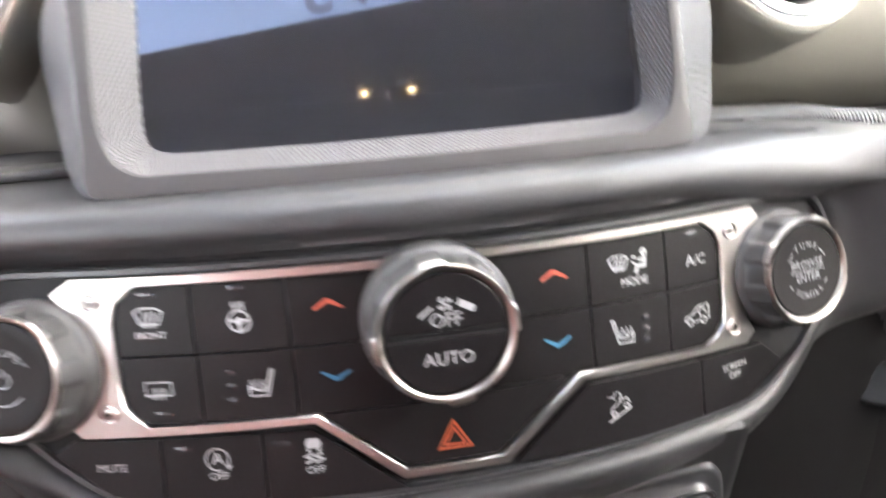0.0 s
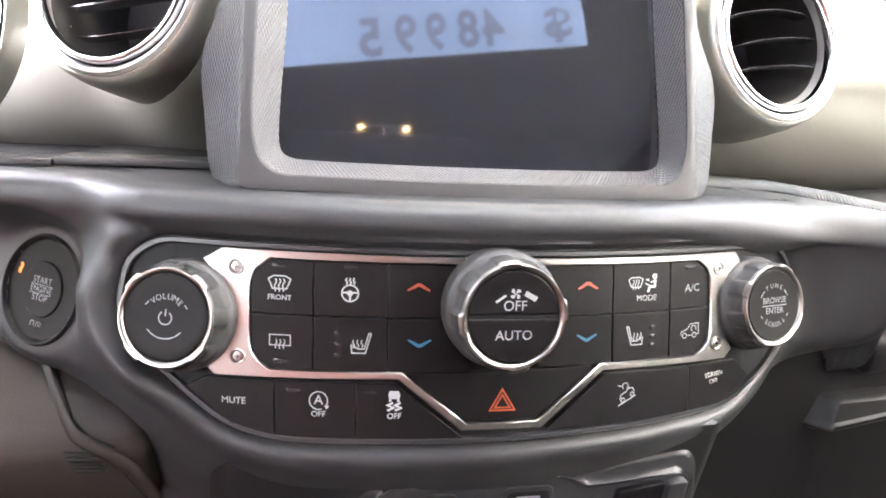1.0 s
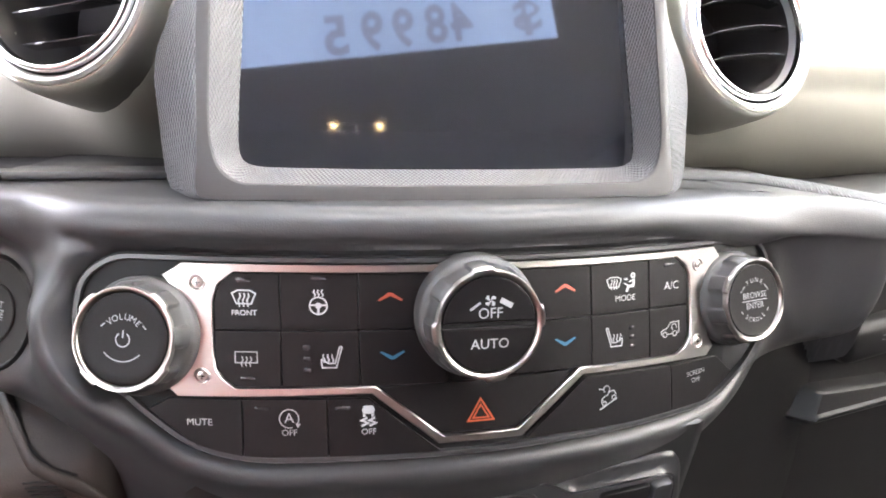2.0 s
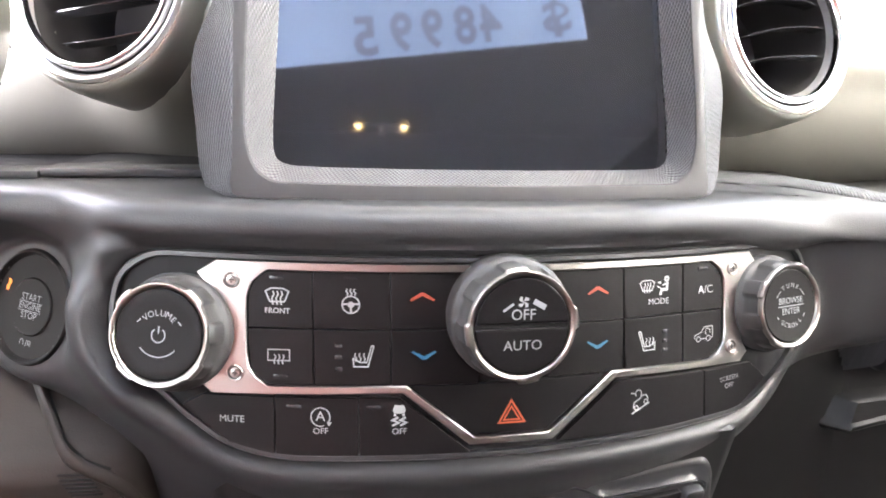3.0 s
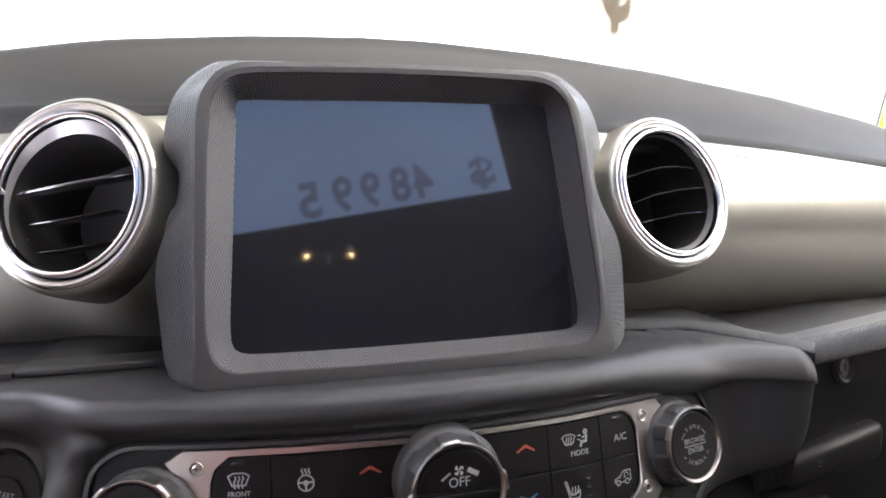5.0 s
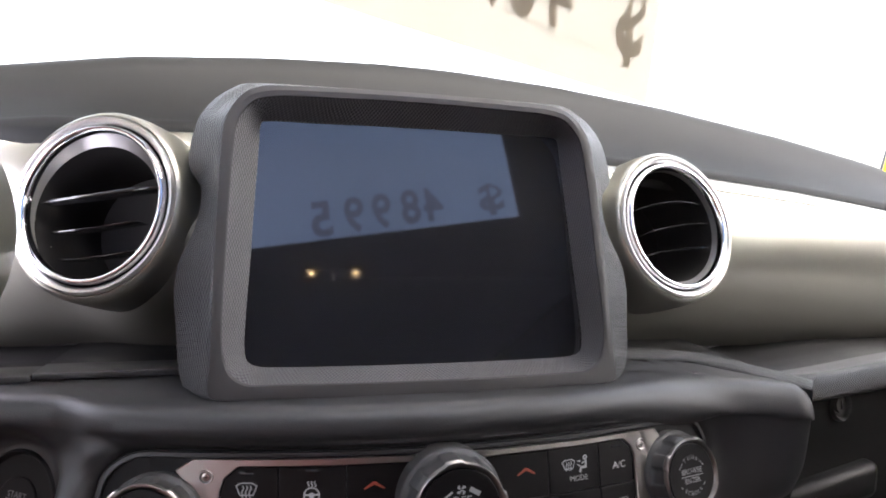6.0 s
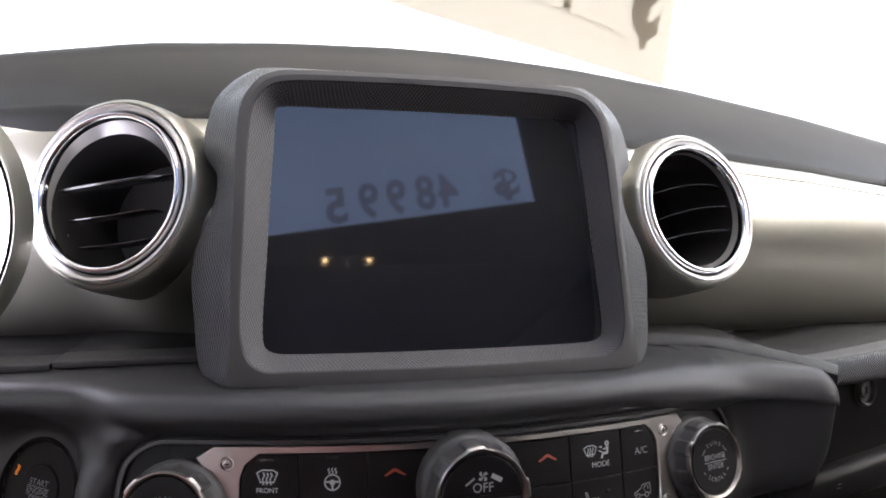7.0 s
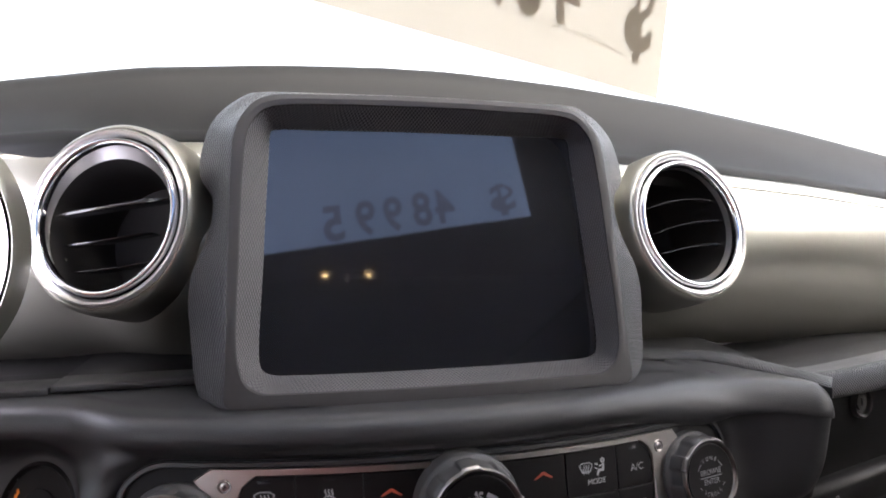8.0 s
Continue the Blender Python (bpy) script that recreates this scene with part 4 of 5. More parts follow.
rim_loops = [[(x, y, h) for x, y in l] for l, h in ((outer, -0.003), (outer, 0.0022), (inset(outer, 0.0005), 0.0030), (inset(inner, -0.0004), 0.0030), (inner, 0.0022), (inner, 0.0))]
part("frame", moved(sliced(loft(rim_loops)), on_panel), DARK_PLASTIC, panel, "dark grey surrounding frame")

# satin plate: side plates with screws, thin strips and the vee under the hazard button
OUT = [(-0.1134, 0.0418), (-0.1206, 0.0370), (-0.1150, 0.0300), (-0.1120, 0.0200), (-0.1120, 0.0080), (-0.1150, 0.0000), (-0.1205, -0.0050), (-0.1160, -0.0092), (-0.0432, -0.0084), (-0.0170, -0.0296), (0.0178, -0.0296), (0.0465, -0.0070), (0.1125, -0.0078), (0.1165, -0.0040), (0.1135, 0.0010), (0.1120, 0.0080), (0.1120, 0.0200), (0.1150, 0.0310), (0.1215, 0.0365), (0.1180, 0.0414)]
INN = [(-0.0940, 0.0390), (-0.1000, 0.0340), (-0.1020, 0.0280), (-0.1022, 0.0200), (-0.1022, 0.0080), (-0.1015, 0.0010), (-0.0985, -0.0030), (-0.0945, -0.0060), (-0.0418, -0.0056), (-0.0150, -0.0266), (0.0158, -0.0266), (0.0450, -0.0042), (0.0945, -0.0050), (0.0995, -0.0020), (0.1025, 0.0020), (0.1030, 0.0080), (0.1030, 0.0200), (0.1026, 0.0300), (0.1005, 0.0350), (0.0955, 0.0390)]


def ring_plate(a, b, lo, hi, e=0.0005):
    def mix(p, q, d):
        out = []
        for s, t in zip(p, q):
            v = Vector(t) - Vector(s)
            out.append(tuple(Vector(s) + v.normalized() * min(d, v.length * 0.4)))
        return out
    return loft([[(x, y, h) for x, y in l] for l, h in ((a, lo), (a, hi - e), (mix(a, b, e), hi), (mix(b, a, e), hi), (b, hi - e), (b, lo))])


part("trim_plate", moved(sliced(ring_plate(OUT, INN, 0.0002, 0.0042)), on_panel), SATIN_METAL, panel, "satin silver trim plate", angle=30)


def screw(u, w):
    f = lambda p, q, n: on_panel(u + p, w + q, 0.0042 + n)
    s = part("screw", lathe([(0.0031, 0.0), (0.0030, 0.0006), (0.0027, 0.0009), (0.0024, 0.0008), (0.0020, 0.0001), (0.0017, 0.0001), (0.0016, 0.0006), (0.0012, 0.0007), (0.0001, 0.0007)], f, 28), SATIN_METAL, panel, "bright screw with cross recess")
    k = Ink()
    k.patch([(-0.0012, -0.00025), (0.0012, -0.00025), (0.0012, 0.00025), (-0.0012, 0.00025)])
    k.patch([(-0.00025, 0.0003), (0.00025, 0.0003), (0.00025, 0.0012), (-0.00025, 0.0012)])
    k.patch([(-0.00025, -0.0012), (0.00025, -0.0012), (0.00025, -0.0003), (-0.00025, -0.0003)])
    part("recess", k.mesh(f, 0.0009), GAP_BLACK, s)


for u, w in ((-0.1076, 0.0345), (-0.1068, -0.0012), (0.1074, 0.0345), (0.1066, -0.0003)):
    screw(u, w)

TOP = 0.0030


def button(name, points, label, icon=None, ink=INK_WHITE, led=None, r=0.0008, top=TOP):
    b = part(name, moved(sliced(slab(rounded(inset(ccw(points), -0.00012), r, 3), 0.0004, top, 0.0003), 0.008), on_panel), BUTTON_BLACK, panel, label, angle=14)
    if icon is not None:
        part("icon", icon.mesh(on_panel, top + 0.00015), ink, b)
    if led is not None:
        part("indicator", moved(box((led[0] - 0.0028, led[1] - 0.0008, top - 0.0003), (led[0] + 0.0028, led[1] + 0.0008, top + 0.00025), 0.0002), on_panel), LED_OFF, b, "unlit indicator")
    return b


def rect(a, b, c, d):
    return [(a, c), (b, c), (b, d), (a, d)]


MM = 0.001
k = Ink(-0.0906, 0.0277, MM)
icon_windscreen(k, 0.8, 1.32)
k.text("FRONT", 2.9, 0, -4.6, 0, 1.0, 0.01)
button("front_defrost_button", [(-0.0775, 0.0166), (-0.0775, 0.0384), (-0.0945, 0.0384), (-0.1003, 0.0332), (-0.1016, 0.0275), (-0.1016, 0.0166)], "front defrost button", k, led=(-0.0905, 0.0358))
button("wheel_heater_button", rect(-0.0769, -0.0478, 0.0166, 0.0384), "heated steering wheel button", icon_wheel(Ink(-0.0628, 0.0268, 1.22 * MM)), led=(-0.0626, 0.0366))
button("rear_defrost_button", [(-0.0775, 0.0160), (-0.1016, 0.0160), (-0.1016, 0.0085), (-0.1010, 0.0015), (-0.0982, -0.0025), (-0.0942, -0.0054), (-0.0775, -0.0054)], "rear defrost button", icon_rear_window(Ink(-0.0903, 0.0056, 1.2 * MM)), led=(-0.0898, -0.0022), ink=INK_WHITE)
b = button("seat_heater_button", rect(-0.0769, -0.0478, -0.0054, 0.0160), "driver seat heater button", icon_seat(Ink(-0.0582, 0.0056, 1.4 * MM)))
for w in (0.0100, 0.0055, 0.0010):
    part("indicator", moved(box((-0.0690, w - 0.0009, TOP - 0.0003), (-0.0662, w + 0.0009, TOP + 0.0003), 0.0003), on_panel), LED_OFF, b, "unlit indicator")
button("temperature_up_button", rect(-0.0472, -0.0130, 0.0166, 0.0384), "temperature up button", chevron(Ink(-0.0351, 0.0292, MM)), INK_RED)
button("temperature_down_button", [(-0.0472, 0.0160), (-0.0472, -0.0054), (-0.0416, -0.0054), (-0.0130, -0.0054), (-0.0130, 0.0160)], "temperature down button", chevron(Ink(-0.0347, 0.0064, MM), -1), INK_BLUE)
button("temperature_up_button", rect(0.0160, 0.0507, 0.0172, 0.0384), "temperature up button", chevron(Ink(0.0388, 0.0296, MM)), INK_RED)
button("temperature_down_button", rect(0.0160, 0.0507, -0.0040, 0.0166), "temperature down button", chevron(Ink(0.0385, 0.0073, MM), -1), INK_BLUE)
k = Ink(0.0673, 0.0292, 1.22 * MM)
icon_mode(k)
k.text("MODE", 3.0, 0.6, -5.0, 0, 1.0)
button("mode_button", rect(0.0513, 0.0803, 0.0172, 0.0384), "air direction mode button", k)
button("air_conditioning_button", [(0.0809, 0.0172), (0.1024, 0.0172), (0.1024, 0.0298), (0.1000, 0.0346), (0.0950, 0.0384), (0.0809, 0.0384)], "air conditioning button", Ink(0.0930, 0.0262, MM).text("A/C", 5.0), led=(0.0918, 0.0356))
b = button("seat_heater_button", rect(0.0513, 0.0803, -0.0042, 0.0166), "passenger seat heater button", icon_seat(Ink(0.0622, 0.0064, 1.4 * MM), -1))
for w in (0.0100, 0.0060, 0.0020):
    part("indicator", moved(box((0.0698, w - 0.0009, TOP - 0.0003), (0.0726, w + 0.0009, TOP + 0.0003), 0.0003), on_panel), LED_OFF, b, "unlit indicator")
button("recirculation_button", [(0.0809, 0.0166), (0.0809, -0.0044), (0.0943, -0.0046), (0.0990, -0.0016), (0.1018, 0.0024), (0.1024, 0.0085), (0.1024, 0.0166)], "air recirculation button", icon_recirculate(Ink(0.0920, 0.0064, 1.35 * MM)))
button("mute_button", [(-0.0926, -0.0104), (-0.1190, -0.0104), (-0.1270, -0.0150), (-0.1090, -0.0290), (-0.0926, -0.0326)], "mute button", Ink(-0.1083, -0.0194, MM).text("MUTE", 3.7))
k = icon_stop_start(Ink(-0.0749, -0.0178, 1.2 * MM))
k.text("OFF", 2.8, 0, -4.6)
button("stop_start_button", rect(-0.0920, -0.0606, -0.0330, -0.0104), "engine stop start off button", k, led=(-0.0850, -0.0140), top=0.0028)
k = icon_traction(Ink(-0.0446, -0.0190, 1.25 * MM))
k.text("OFF", 2.7, 0, -3.7)
button("traction_button", [(-0.0600, -0.0104), (-0.0600, -0.0330), (-0.0160, -0.0330), (-0.0185, -0.0312), (-0.0445, -0.0104)], "traction control off button", k, led=(-0.0545, -0.0140), top=0.0028)
k = Ink(0.0006, -0.0186, MM)
k.line([(-5.4, -3.2), (0, 5.6), (5.4, -3.2)], 0.75, closed=True)
k.line([(-3.3, -2.1), (0, 3.2), (3.3, -2.1)], 0.65, closed=True)
button("hazard_button", [(-0.0400, -0.0064), (-0.0145, -0.0258), (0.0152, -0.0258), (0.0400, -0.0068), (0.0400, -0.0050), (-0.0400, -0.0060)], "hazard warning button with red triangle", k, INK_HAZARD)
button("hill_descent_button", [(0.0478, -0.0092), (0.0205, -0.0310), (0.0660, -0.0314), (0.0922, -0.0306), (0.0922, -0.0098)], "hill descent button", icon_hill(Ink(0.0589, -0.0192, 1.32 * MM)), top=0.0028)
k = Ink(0.1068, -0.0167, MM)
k.text("SCREEN", 3.0, 0, 1.7, 4)
k.text("OFF", 3.0, 0, -1.6, 4)
button("screen_off_button", [(0.0928, -0.0098), (0.0928, -0.0306), (0.1120, -0.0290), (0.1290, -0.0180), (0.1200, -0.0098)], "screen off button", k, top=0.0028)


def knob(name, at, yaw, lean, rg, rf, height, tabs, label):
    """A lobed grip with a bright face ring; the ring carries four small tabs, first at the angle tabs."""
    f = frame_at(at, yaw, lean)
    turn = radians(tabs)

    def lobes(a, i):
        lug = 0.5 + 0.5 * math.tanh(6.0 * (math.cos(8 * (a - turn)) - 0.10))
        return 1.0 + (0.0, 0.0, 0.0, 0.004, 0.022, 0.050, 0.066, 0.066, 0.058, 0.040, 0.0, 0.0)[i] * lug

    def tab(a, i):
        d = abs((a - turn + math.pi / 4) % (math.pi / 2) - math.pi / 4)
        return 1.0 + (0.055, 0.055, 0.030, 0.0, 0.0, 0.0, 0.0)[i] * float(smooth(radians(12.5), radians(10.5), d))
    base = part(name, lathe([(rg * 1.13, -height - 0.004), (rg * 1.13, -height * 0.62), (rg * 1.115, -height * 0.56), (rg * 1.08, -height * 0.52), (rg * 1.035, -height * 0.49), (rg * 1.0, -height * 0.42), (rg * 0.98, -height * 0.28), (rg * 0.965, -height * 0.14), (rg * 0.95, -0.0014), (rg * 0.935, -0.0004), (rf * 1.02, -0.0002), (rf * 1.0, -0.0012)], f, 144, lobes), KNOB_PLASTIC, panel, label, angle=32)
    part("ring", lathe([(rf * 1.02, -0.0012), (rf * 1.015, 0.0002), (rf * 0.995, 0.0010), (rf * 0.965, 0.0010), (rf * 0.925, 0.0004), (rf * 0.905, -0.0002), (rf * 0.90, -0.0014)], f, 144, tab), RING_METAL, base, "bright ring round the face", angle=40)
    return base, f


base, f = knob("volume_knob", (-0.1330, -0.0500, 1.1422), -20.0, 16.0, 0.0202, 0.0191, 0.018, 50, "grey lobed volume knob")
cap = part("cap", lathe([(0.0170, -0.0014), (0.0170, -0.0002), (0.0160, 0.0002), (0.0130, -0.0002), (0.0060, -0.0005), (0.0001, -0.0006)], f, 56), START_SKIN, base)
k = Ink(0, 0, MM)
k.arc_text("VOLUME", 3.3, 8.0, 90, 17)
k.line([(-8.6, 4.1), (-7.3, 5.4)], 0.45)
k.line([(8.6, 4.1), (7.3, 5.4)], 0.45)
k.arc(0, -0.2, 2.6, 125, 415, 0.5, 28)
k.line([(0, 0.4), (0, 3.2)], 0.55)
k.arc(0, 1.0, 9.2, 222, 318, 0.45, 20)
part("lettering", k.mesh(f, 0.0003), INK_GREY, cap, "grey printed lettering")

base, f = knob("tuning_knob", (0.1327, -0.0493, 1.1444), 13.0, 13.3, 0.0196, 0.0185, 0.018, 62, "grey lobed tuning knob")
cap = part("cap", lathe([(0.0166, -0.0014), (0.0166, -0.0002), (0.0160, 0.0002), (0.0130, -0.0002), (0.0060, -0.0005), (0.0001, -0.0006)], f, 56), START_SKIN, base)
k = Ink(0, 0, MM)
k.arc_text("TUNE", 3.0, 9.2, 90, 19)
k.text("BROWSE", 4.0, 0, 2.3, 0, 0.95)
k.line([(-8.0, 0.0), (8.0, 0.0)], 0.4)
k.text("ENTER", 4.0, 0, -2.4, 0, 0.95)
k.arc_text("SCROLL", 3.0, 9.0, 270, 15, below=True)
for sx in (-1, 1):
    k.line([(sx * 8.8, 4.2), (sx * 6.2, 7.0)], 0.4)
    k.line([(sx * 8.8, -4.2), (sx * 7.6, -5.6)], 0.4)
part("lettering", k.mesh(f, 0.0003), INK_GREY, cap, "grey printed lettering")

base, f = knob("fan_knob", (-0.0015, -0.0746, 1.1499), 0.0, 8.5, 0.0217, 0.0206, 0.024, 98, "grey lobed fan knob with push buttons")
for nm, up, s in (("off_button", 1, "OFF"), ("auto_button", -1, "AUTO")):
    pts = [(0.0184 * math.cos(radians(a)), up * (0.0184 * math.sin(radians(a)))) for a in np.linspace(3, 177, 30)]
    pts = ccw([(x, y if abs(y) > 0.0007 else up * 0.0007) for x, y in pts])
    cap = part(nm, moved(slab(pts, -0.003, 0.0004, 0.0006), f), BUTTON_BLACK, base, angle=14)
    k = Ink(0, 0, MM)
    if up > 0:
        icon_fan(k, 0, 9.3, 1.55)
        k.line([(3.9, 9.5), (8.5, 7.0)], 2.1)
        k.line([(-7.8, 6.0), (-3.9, 8.7)], 0.9)
        k.text("OFF", 5.8, 0, 4.4, 0, 0.95)
    else:
        k.text("AUTO", 5.4, 0, -7.2, 0, 1.0)
    part("lettering", k.mesh(f, 0.0006), INK_WHITE, cap, "white printed lettering")
part("well", disc(0.0190, -0.0012, f), GAP_BLACK, base)

# ---- engine start button ----
start = thing("start_button", (-0.184, -0.028, 1.125), "black engine start stop button with amber lamp", "button")
f = frame_at(seat_of_button, -37, 17)
part("surround", lathe([(0.0275, -0.0090), (0.0256, -0.0024), (0.0247, 0.0002), (0.0240, 0.0008), (0.0234, 0.0007), (0.0228, -0.0002), (0.0220, -0.0012), (0.0127, -0.0016), (0.0001, -0.0016)], f, 64), START_SKIN, start, "dark round surround")
cap = part("cap", lathe([(0.0125, -0.004), (0.0125, -0.0012), (0.0120, -0.0008), (0.006, -0.0010), (0.0001, -0.0010)], f, 48), START_SKIN, start)
k = Ink(0, 0, MM)
k.text("START", 4.1, 0, 3.9)
k.text("ENGINE", 3.9, 0, 0)
k.text("STOP", 4.1, 0, -3.9)
k.line([(-7, 1.95), (7, 1.95)], 0.3)
k.line([(-7, -1.95), (7, -1.95)], 0.3)
part("lettering", k.mesh(f, -0.0006), INK_GREY, cap, "grey printed lettering")
k = Ink(-0.0158, 0.0072, MM)
k.patch([(-1.5, -2.4), (0.2, -2.6), (0.6, -0.6), (1.5, 1.2), (0.6, 2.6), (-0.8, 2.4), (-0.4, 0.6), (-1.4, -0.4)])
part("lamp", k.mesh(f, -0.0011), AMBER_LED, start, "lit amber figure")
k = Ink(0.0, -0.0155, MM)
k.line([(-3.4, -1.0), (-3.4, 0.6), (-2.8, 1.2), (-1.8, 1.2), (-1.2, 0.6), (-1.2, -1.0)], 0.4)
k.line([(0.0, -1.4), (0.9, 1.4)], 0.4)
k.line([(1.6, -1.0), (1.6, 1.0), (3.2, 1.0), (3.2, -0.2), (1.8, -0.2), (3.2, -1.2)], 0.4)
part("mark", k.mesh(f, -0.0011), INK_GREY, start)

# ---- socket panel under the climate controls ----
usb = thing("socket_panel", (0.0, -0.03, 1.03), "dark socket panel with thin bright trim and hinged covers", "socket panel")
Q = lambda x, z, h: (x, -0.0545 + (1.088 - z) * 0.175 - h, z)
P = lambda x, y, h: Q(x, y, h)
poly = [(-0.070, 1.000), (0.108, 1.000), (0.1085, 1.045), (0.1040, 1.0675), (0.0985, 1.0745), (0.0917, 1.0745), (0.0466, 1.0680), (0.0356, 1.0750), (-0.041, 1.0690), (-0.058, 1.0620)]
part("body", moved(slab(rounded(ccw(poly), 0.006, 5), -0.004, 0.0042, 0.0030), P), DARK_PLASTIC, usb, angle=60)
edge_out = [(-0.0498, 1.0587), (-0.0432, 1.0640), (-0.0258, 1.0646), (0.0320, 1.0659), (0.0375, 1.0641), (0.0482, 1.0578), (0.0666, 1.0595), (0.0946, 1.0634), (0.0991, 1.0613), (0.1025, 1.0200), (-0.058, 1.0200)]
edge_out = rounded(ccw(edge_out), 0.0025, 3)
part("plate", moved(slab(edge_out, 0.0030, 0.0056, 0.0004), P), DARK_PLASTIC, usb, "satin dark socket plate")
rim = [(edge_out, 0.0040), (edge_out, 0.0062), (inset(edge_out, -0.0012), 0.0062), (inset(edge_out, -0.0012), 0.0040)]
part("trim", loft([[Q(x, y, h) for x, y in l] for l, h in rim]), CHROME, usb, "thin bright trim line")
for x0, x1, nm in ((0.0075, 0.0325, 1.0588), (-0.0300, -0.0125, 1.0575)):
    hole = rounded(ccw([(x0 - 0.002, nm - 0.022), (x1 + 0.002, nm - 0.022), (x1 - 0.003, nm), (x0 + 0.003, nm)]), 0.002, 3)
    part("socket_rim", moved(slab(inset(hole, -0.0022), 0.0050, 0.0066, 0.0006), P), DARK_PLASTIC, usb)
    part("socket_hole", moved(slab(hole, 0.0062, 0.0069, 0.0002), P), GAP_BLACK, usb)
part("label", moved(slab(rounded(rect(0.0140, 0.0255, 1.0480, 1.0560), 0.0006, 2), 0.0066, 0.0073, 0.0002), P), PALE_GREY, usb, "pale label in the socket")
part("cover", moved(slab(rounded(ccw([(0.0620, 1.030), (0.0880, 1.030), (0.0872, 1.0596), (0.0633, 1.0562)]), 0.002, 3), 0.0050, 0.0085, 0.0012), P), BUTTON_BLACK, usb, "hinged black cover")
part("hinge", moved(slab(rounded(ccw([(0.0884, 1.030), (0.0990, 1.030), (0.0980, 1.0612), (0.0876, 1.0600)]), 0.003, 3), 0.0050, 0.0105, 0.0020), P), DARK_PLASTIC, usb, "grey hinge block")

# ---- glovebox side ----
glove = thing("glovebox", (0.45, -0.01, 1.0), "black glovebox with lock and moulded lettering bars", "glovebox")


def lid_face(x, t):
    """A point of the lid, t from its upper to its lower edge."""
    return (x, -0.0125 + 0.012 * (1 - math.cos(t * 2.4)), 1.166 + 0.012 * float(smooth(0.225, 0.36, x)) - t * 0.24)


part("lid", grid([[lid_face(0.205 + 0.49 * i / 23, -0.03 + 1.03 * k / 13) for i in range(24)] for k in range(14)]), DEEP_BLACK, glove, angle=60)
rows = []
for k in range(14):
    t = k / 13
    rows.append([(0.132 + 0.085 * i / 11, -0.022 + 0.0125 * i / 11 + 0.012 * (1 - math.cos(t * 2.4)), 1.140 - t * 0.24) for i in range(12)])
part("side_panel", grid(rows), DEEP_BLACK, glove, angle=60)
f = frame_at((0.2640, -0.0135, 1.1640), 0, 6)
lock = part("lock", lathe([(0.0095, -0.006), (0.0093, 0.0010), (0.0084, 0.0020), (0.0076, 0.0014), (0.0070, -0.001), (0.0050, -0.0012), (0.0046, 0.0006), (0.0001, 0.0008)], lambda p, q, n: f(p * 0.78, q * 1.1, n), 36), KNOB_PLASTIC, glove, "small grey lock")
part("key_slot", moved(box((-0.0006, -0.0003, -0.0024), (0.0006, 0.0003, 0.0024), 0.0002), lambda x, y, z: f(x, z, 0.0011 - y)), GAP_BLACK, lock)
for i in range(4):
    u0 = 0.312 + i * 0.0085
    part("lettering_bar", moved(box((-0.0022, -0.0008, -0.0055), (0.0022, 0.0008, 0.0055), 0.0005), lambda x, y, z: (u0 + x, -0.0130 + y, 1.164 + 0.25 * (u0 - 0.312) + z)), DARK_PLASTIC, glove, "raised grey lettering bar")
    part("lettering_bar", moved(box((-0.0014, -0.0010, -0.0008), (0.0014, 0.0008, 0.0008), 0.0003), lambda x, y, z: (u0 + x, -0.0132 + y, 1.1565 + 0.25 * (u0 - 0.312) + z)), PALE_GREY, glove, "small pale lettering bar")
part("handle", moved(box((-0.036, -0.008, -0.0115), (0.036, 0.008, 0.0115), 0.0050), lambda x, y, z: (0.2560 + x, -0.0135 + y, 1.1095 + z * (1.0 - 2.5 * max(0.0, -x - 0.024)) + x * 0.21)), DEEP_BLACK, glove, "dark moulded pull handle", angle=60)
k = Ink(0.2420, 1.1085, MM)
k.line([(-1.4, -1.6), (1.4, -1.4)], 0.5)
k.line([(-1.0, 0.9), (1.6, 1.2)], 0.5)
part("mark", k.mesh(lambda x, z, h: (x, -0.0218 + h, z), 0.0), INK_GREY, glove)
rows = []
for x0, y0, z0, z1 in ((0.2060, -0.002, 1.0775, 1.0805), (0.2030, -0.0150, 1.0755, 1.0785), (0.2010, -0.0178, 1.0735, 1.0768), (0.1975, -0.0188, 1.0605, 1.0715), (0.1965, -0.0208, 1.0590, 1.0705), (0.1960, -0.0208, 1.0570, 1.0685), (0.1970, -0.0185, 1.0550, 1.0660), (0.2000, 0.0, 1.0480, 1.0580)):
    rows.append([(x0 + (0.262 - x0) * t, max(y0, -0.003 + (y0 + 0.003) * min(1.0, 5 * t)), z0 + (z1 - z0) * t) for t in np.linspace(0, 1, 21)])
part("bracket", grid(rows), DEEP_BLACK, glove, "dark moulded bracket", angle=40)

tag = thing("hang_tag", (0.330, -0.014, 1.09), "white and yellow card tag hanging from the glovebox", "tag")
part("cord", moved(box((-0.0008, -0.0005, -0.0195), (0.0008, 0.0005, 0.0195), 0.0002), lambda x, y, z: (0.3275 + x - z * 0.1, -0.0138 + y, 1.135 + z)), TAG_WHITE, tag)
part("card", moved(box((-0.0075, -0.0004, -0.017), (0.0075, 0.0004, 0.017), 0.0002), lambda x, y, z: (0.3330 + x, -0.0140 + y, 1.099 + z - x * 0.2)), TAG_YELLOW, tag, "yellow card")
part("label", moved(box((-0.006, -0.0002, -0.006), (0.006, 0.0002, 0.006), 0.0001), lambda x, y, z: (0.3330 + x, -0.0148 + y, 1.100 + z - x * 0.2)), TAG_WHITE, tag, "white printed label")


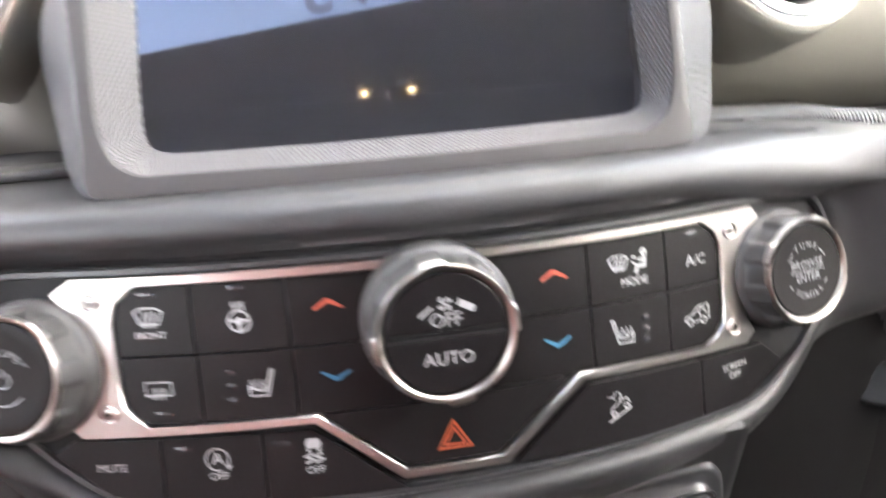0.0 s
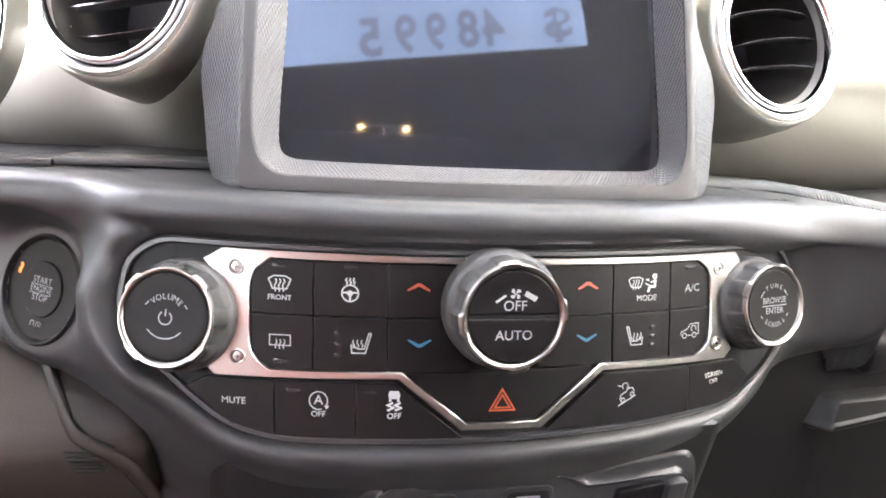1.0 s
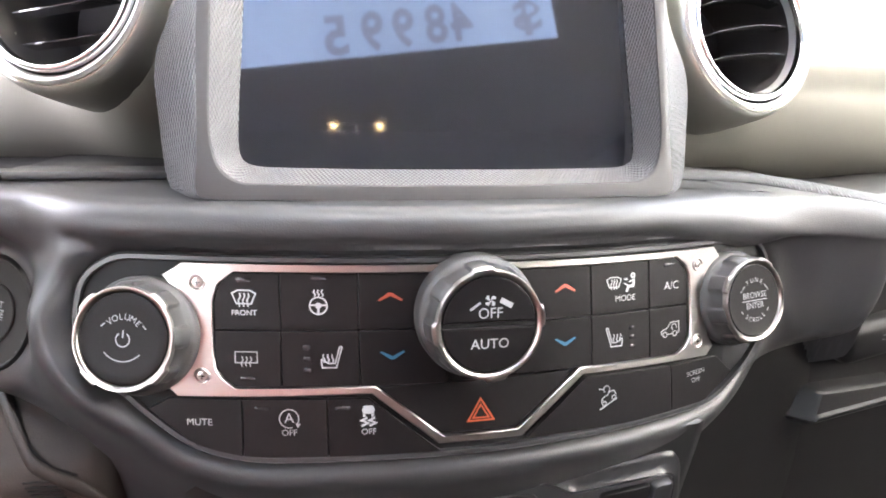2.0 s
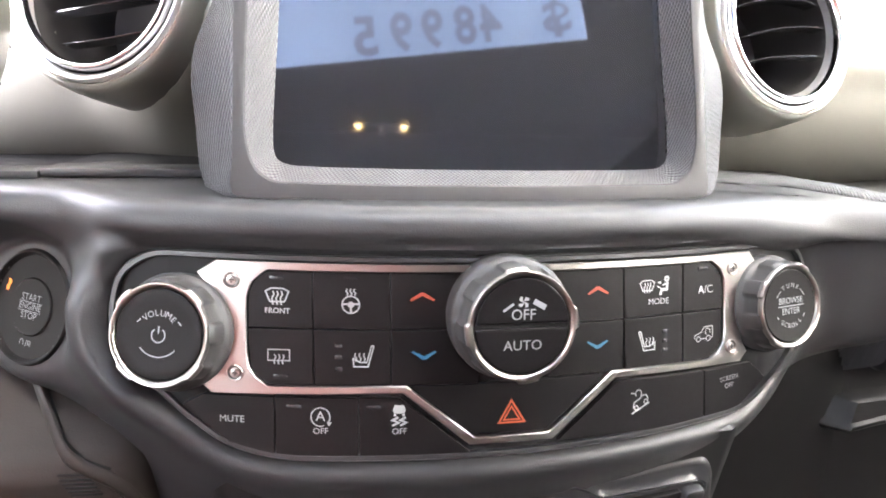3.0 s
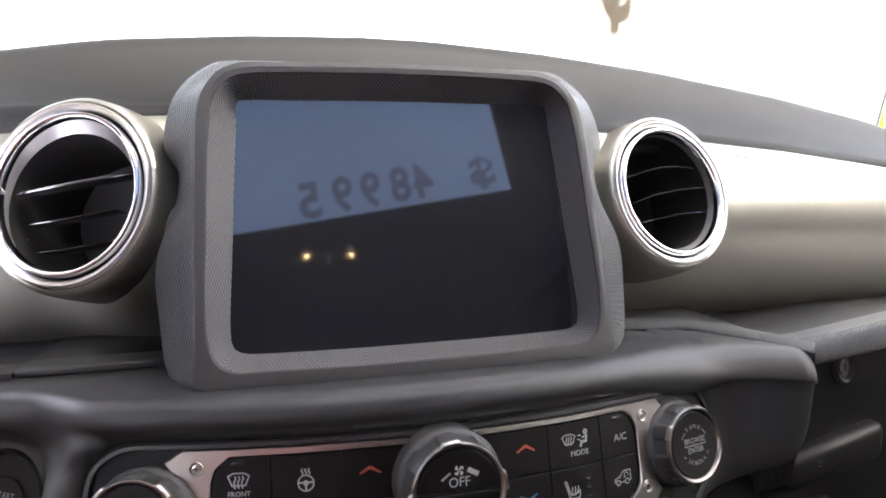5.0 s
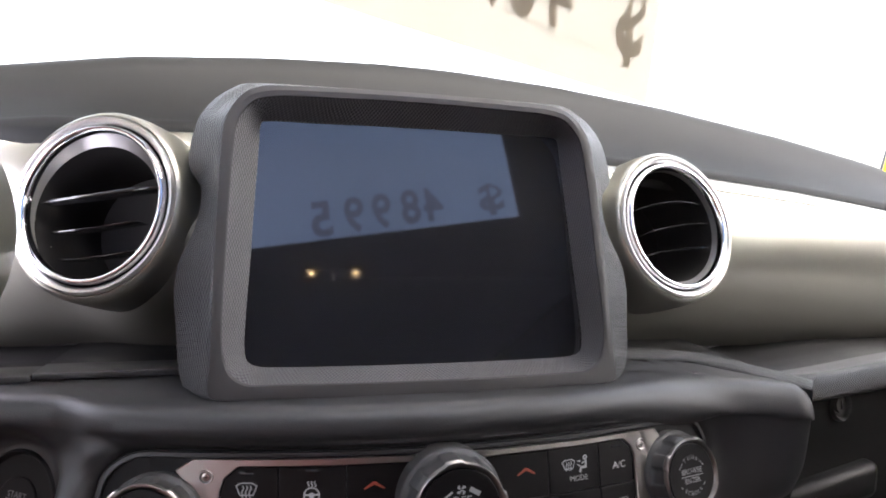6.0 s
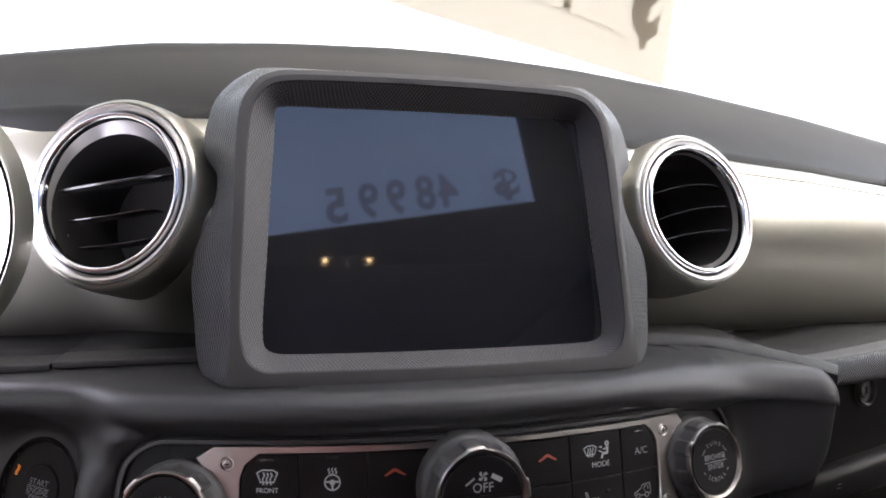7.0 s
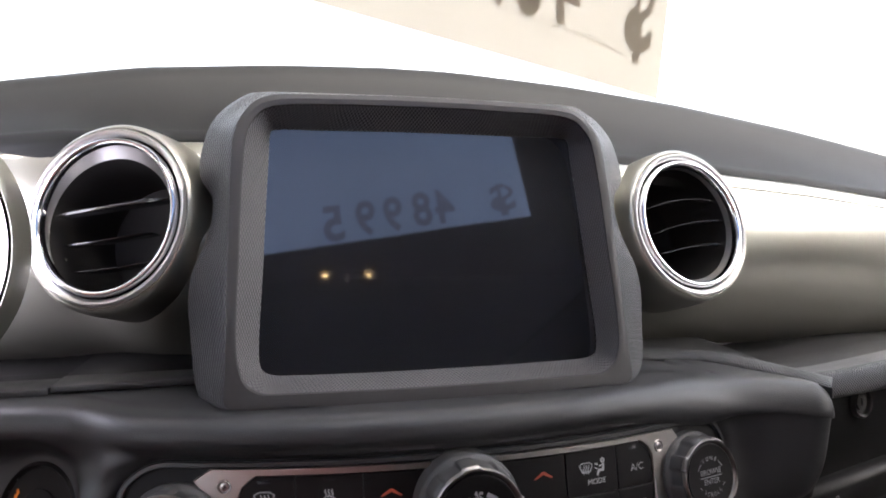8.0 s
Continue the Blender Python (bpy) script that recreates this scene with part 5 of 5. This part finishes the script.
# ---- price sheets ----
def price_sheet(corner, size, space, material, ink, label, digits, turn):
    """A thin sheet whose writing faces forward; space maps a, b in the sheet and c off its front."""
    t = thing("price_sheet", corner, label, "paper sheet", "price sheets")
    w, h = size
    nx, ny = 16, 8
    front = [[space(-w * i / nx, h * j / ny, 0.0005 + 0.0015 * math.sin(3 * i / nx) * (j / ny)) for i in range(nx + 1)] for j in range(ny + 1)]
    back = [[space(-w * i / nx, h * j / ny, -0.0001 + 0.0015 * math.sin(3 * i / nx) * (j / ny)) for i in range(nx + 1)] for j in range(ny + 1)]
    part("paper", join(grid(front)), material, t, angle=60)
    for s, x, y, size_y, sq in digits:
        k = Ink().text(s, size_y, x, y, turn, sq, 0.03)
        part("figure", k.mesh(lambda a, b, c: space(-a, b, c + 0.0022), 0.0), ink, t, "marker figure")
    return t


# seen in the display: hangs from the roof, its front towards the bonnet
SL = radians(8.6)


def hanging(a, b, c):
    return (0.1645 + a * math.cos(SL) - b * math.sin(SL) * 0.3, -0.210 + c, 1.3970 + a * math.sin(SL) + b)


sheet = price_sheet((0.0, -0.21, 1.60), (0.40, 0.305), hanging, PAPER_WHITE, MARKER, "pale blue paper price sheet with marker figures hung from the roof", [("$", 0.026, 0.0215, 0.040, 1.3), ("4", 0.086, 0.0205, 0.048, 0.8), ("8", 0.108, 0.0205, 0.048, 0.8), ("9", 0.136, 0.0195, 0.048, 0.8), ("9", 0.162, 0.0190, 0.048, 0.8), ("5", 0.192, 0.0180, 0.048, 0.9)], 0.0)
part("tape", box((-0.10, -0.212, 1.60), (-0.06, -0.2085, 1.6995), 0.0004), TAG_WHITE, sheet, "strip of tape")
part("tape", box((0.06, -0.212, 1.62), (0.10, -0.2085, 1.6995), 0.0004), TAG_WHITE, sheet, "strip of tape")

# taped inside the windscreen, its front towards the bonnet
SW = radians(12)


def on_windscreen(a, b, c):
    return windshield_point(0.3400 + a * math.cos(SW) - b * 0.31, 0.1175 - a * math.sin(SW) + b, 0.0015 + c * 0.5)


front_sheet = price_sheet(windshield_point(0.1, 0.25), (0.70, 0.24), on_windscreen, PAPER_BUFF, FAINT_MARKER, "buff paper price sheet taped inside the windscreen", [("$", 0.033, 0.085, 0.112, 0.62), ("4", 0.121, 0.086, 0.105, 0.60), ("8", 0.164, 0.086, 0.105, 0.60), ("9", 0.200, 0.086, 0.105, 0.60), ("9", 0.236, 0.086, 0.105, 0.60), ("5", 0.272, 0.086, 0.105, 0.60)], 0.0)
part("pen_line", Ink().line([(0.1800, 0.0512), (0.1100, 0.0475), (0.0514, 0.0420)], 0.0013).mesh(lambda a, b, c: on_windscreen(-a, b, c + 0.0022), 0.0), FAINT_MARKER, front_sheet, "thin pen line")

# ---- dome lamp ----
dome = thing("dome_lamp", (0.099, -1.058, 1.695), "grey flush dome lamp with two lit warm bulbs", "lamp")
part("body", box((0.040, -1.066, 1.6975), (0.159, -1.050, 1.70), 0.001), LINER, dome)
BULB = mat("lit_warm_bulb", (1.0, 0.8, 0.5), 0.3, emit=(1.0, 0.70, 0.36), power=3.4)
for x in (0.0513, 0.1475):
    part("bulb", lathe([(0.0029, 0.002), (0.0028, -0.0005), (0.0018, -0.0016), (0.0001, -0.0021)], lambda p, q, n, x=x: (x + p, -1.058 + q, 1.6965 + n), 24), BULB, dome, "lit warm bulb")
part("switch", box((0.0965, -1.061, 1.680), (0.1005, -1.055, 1.6985), 0.0015), TAG_WHITE, dome, "small pale switch")
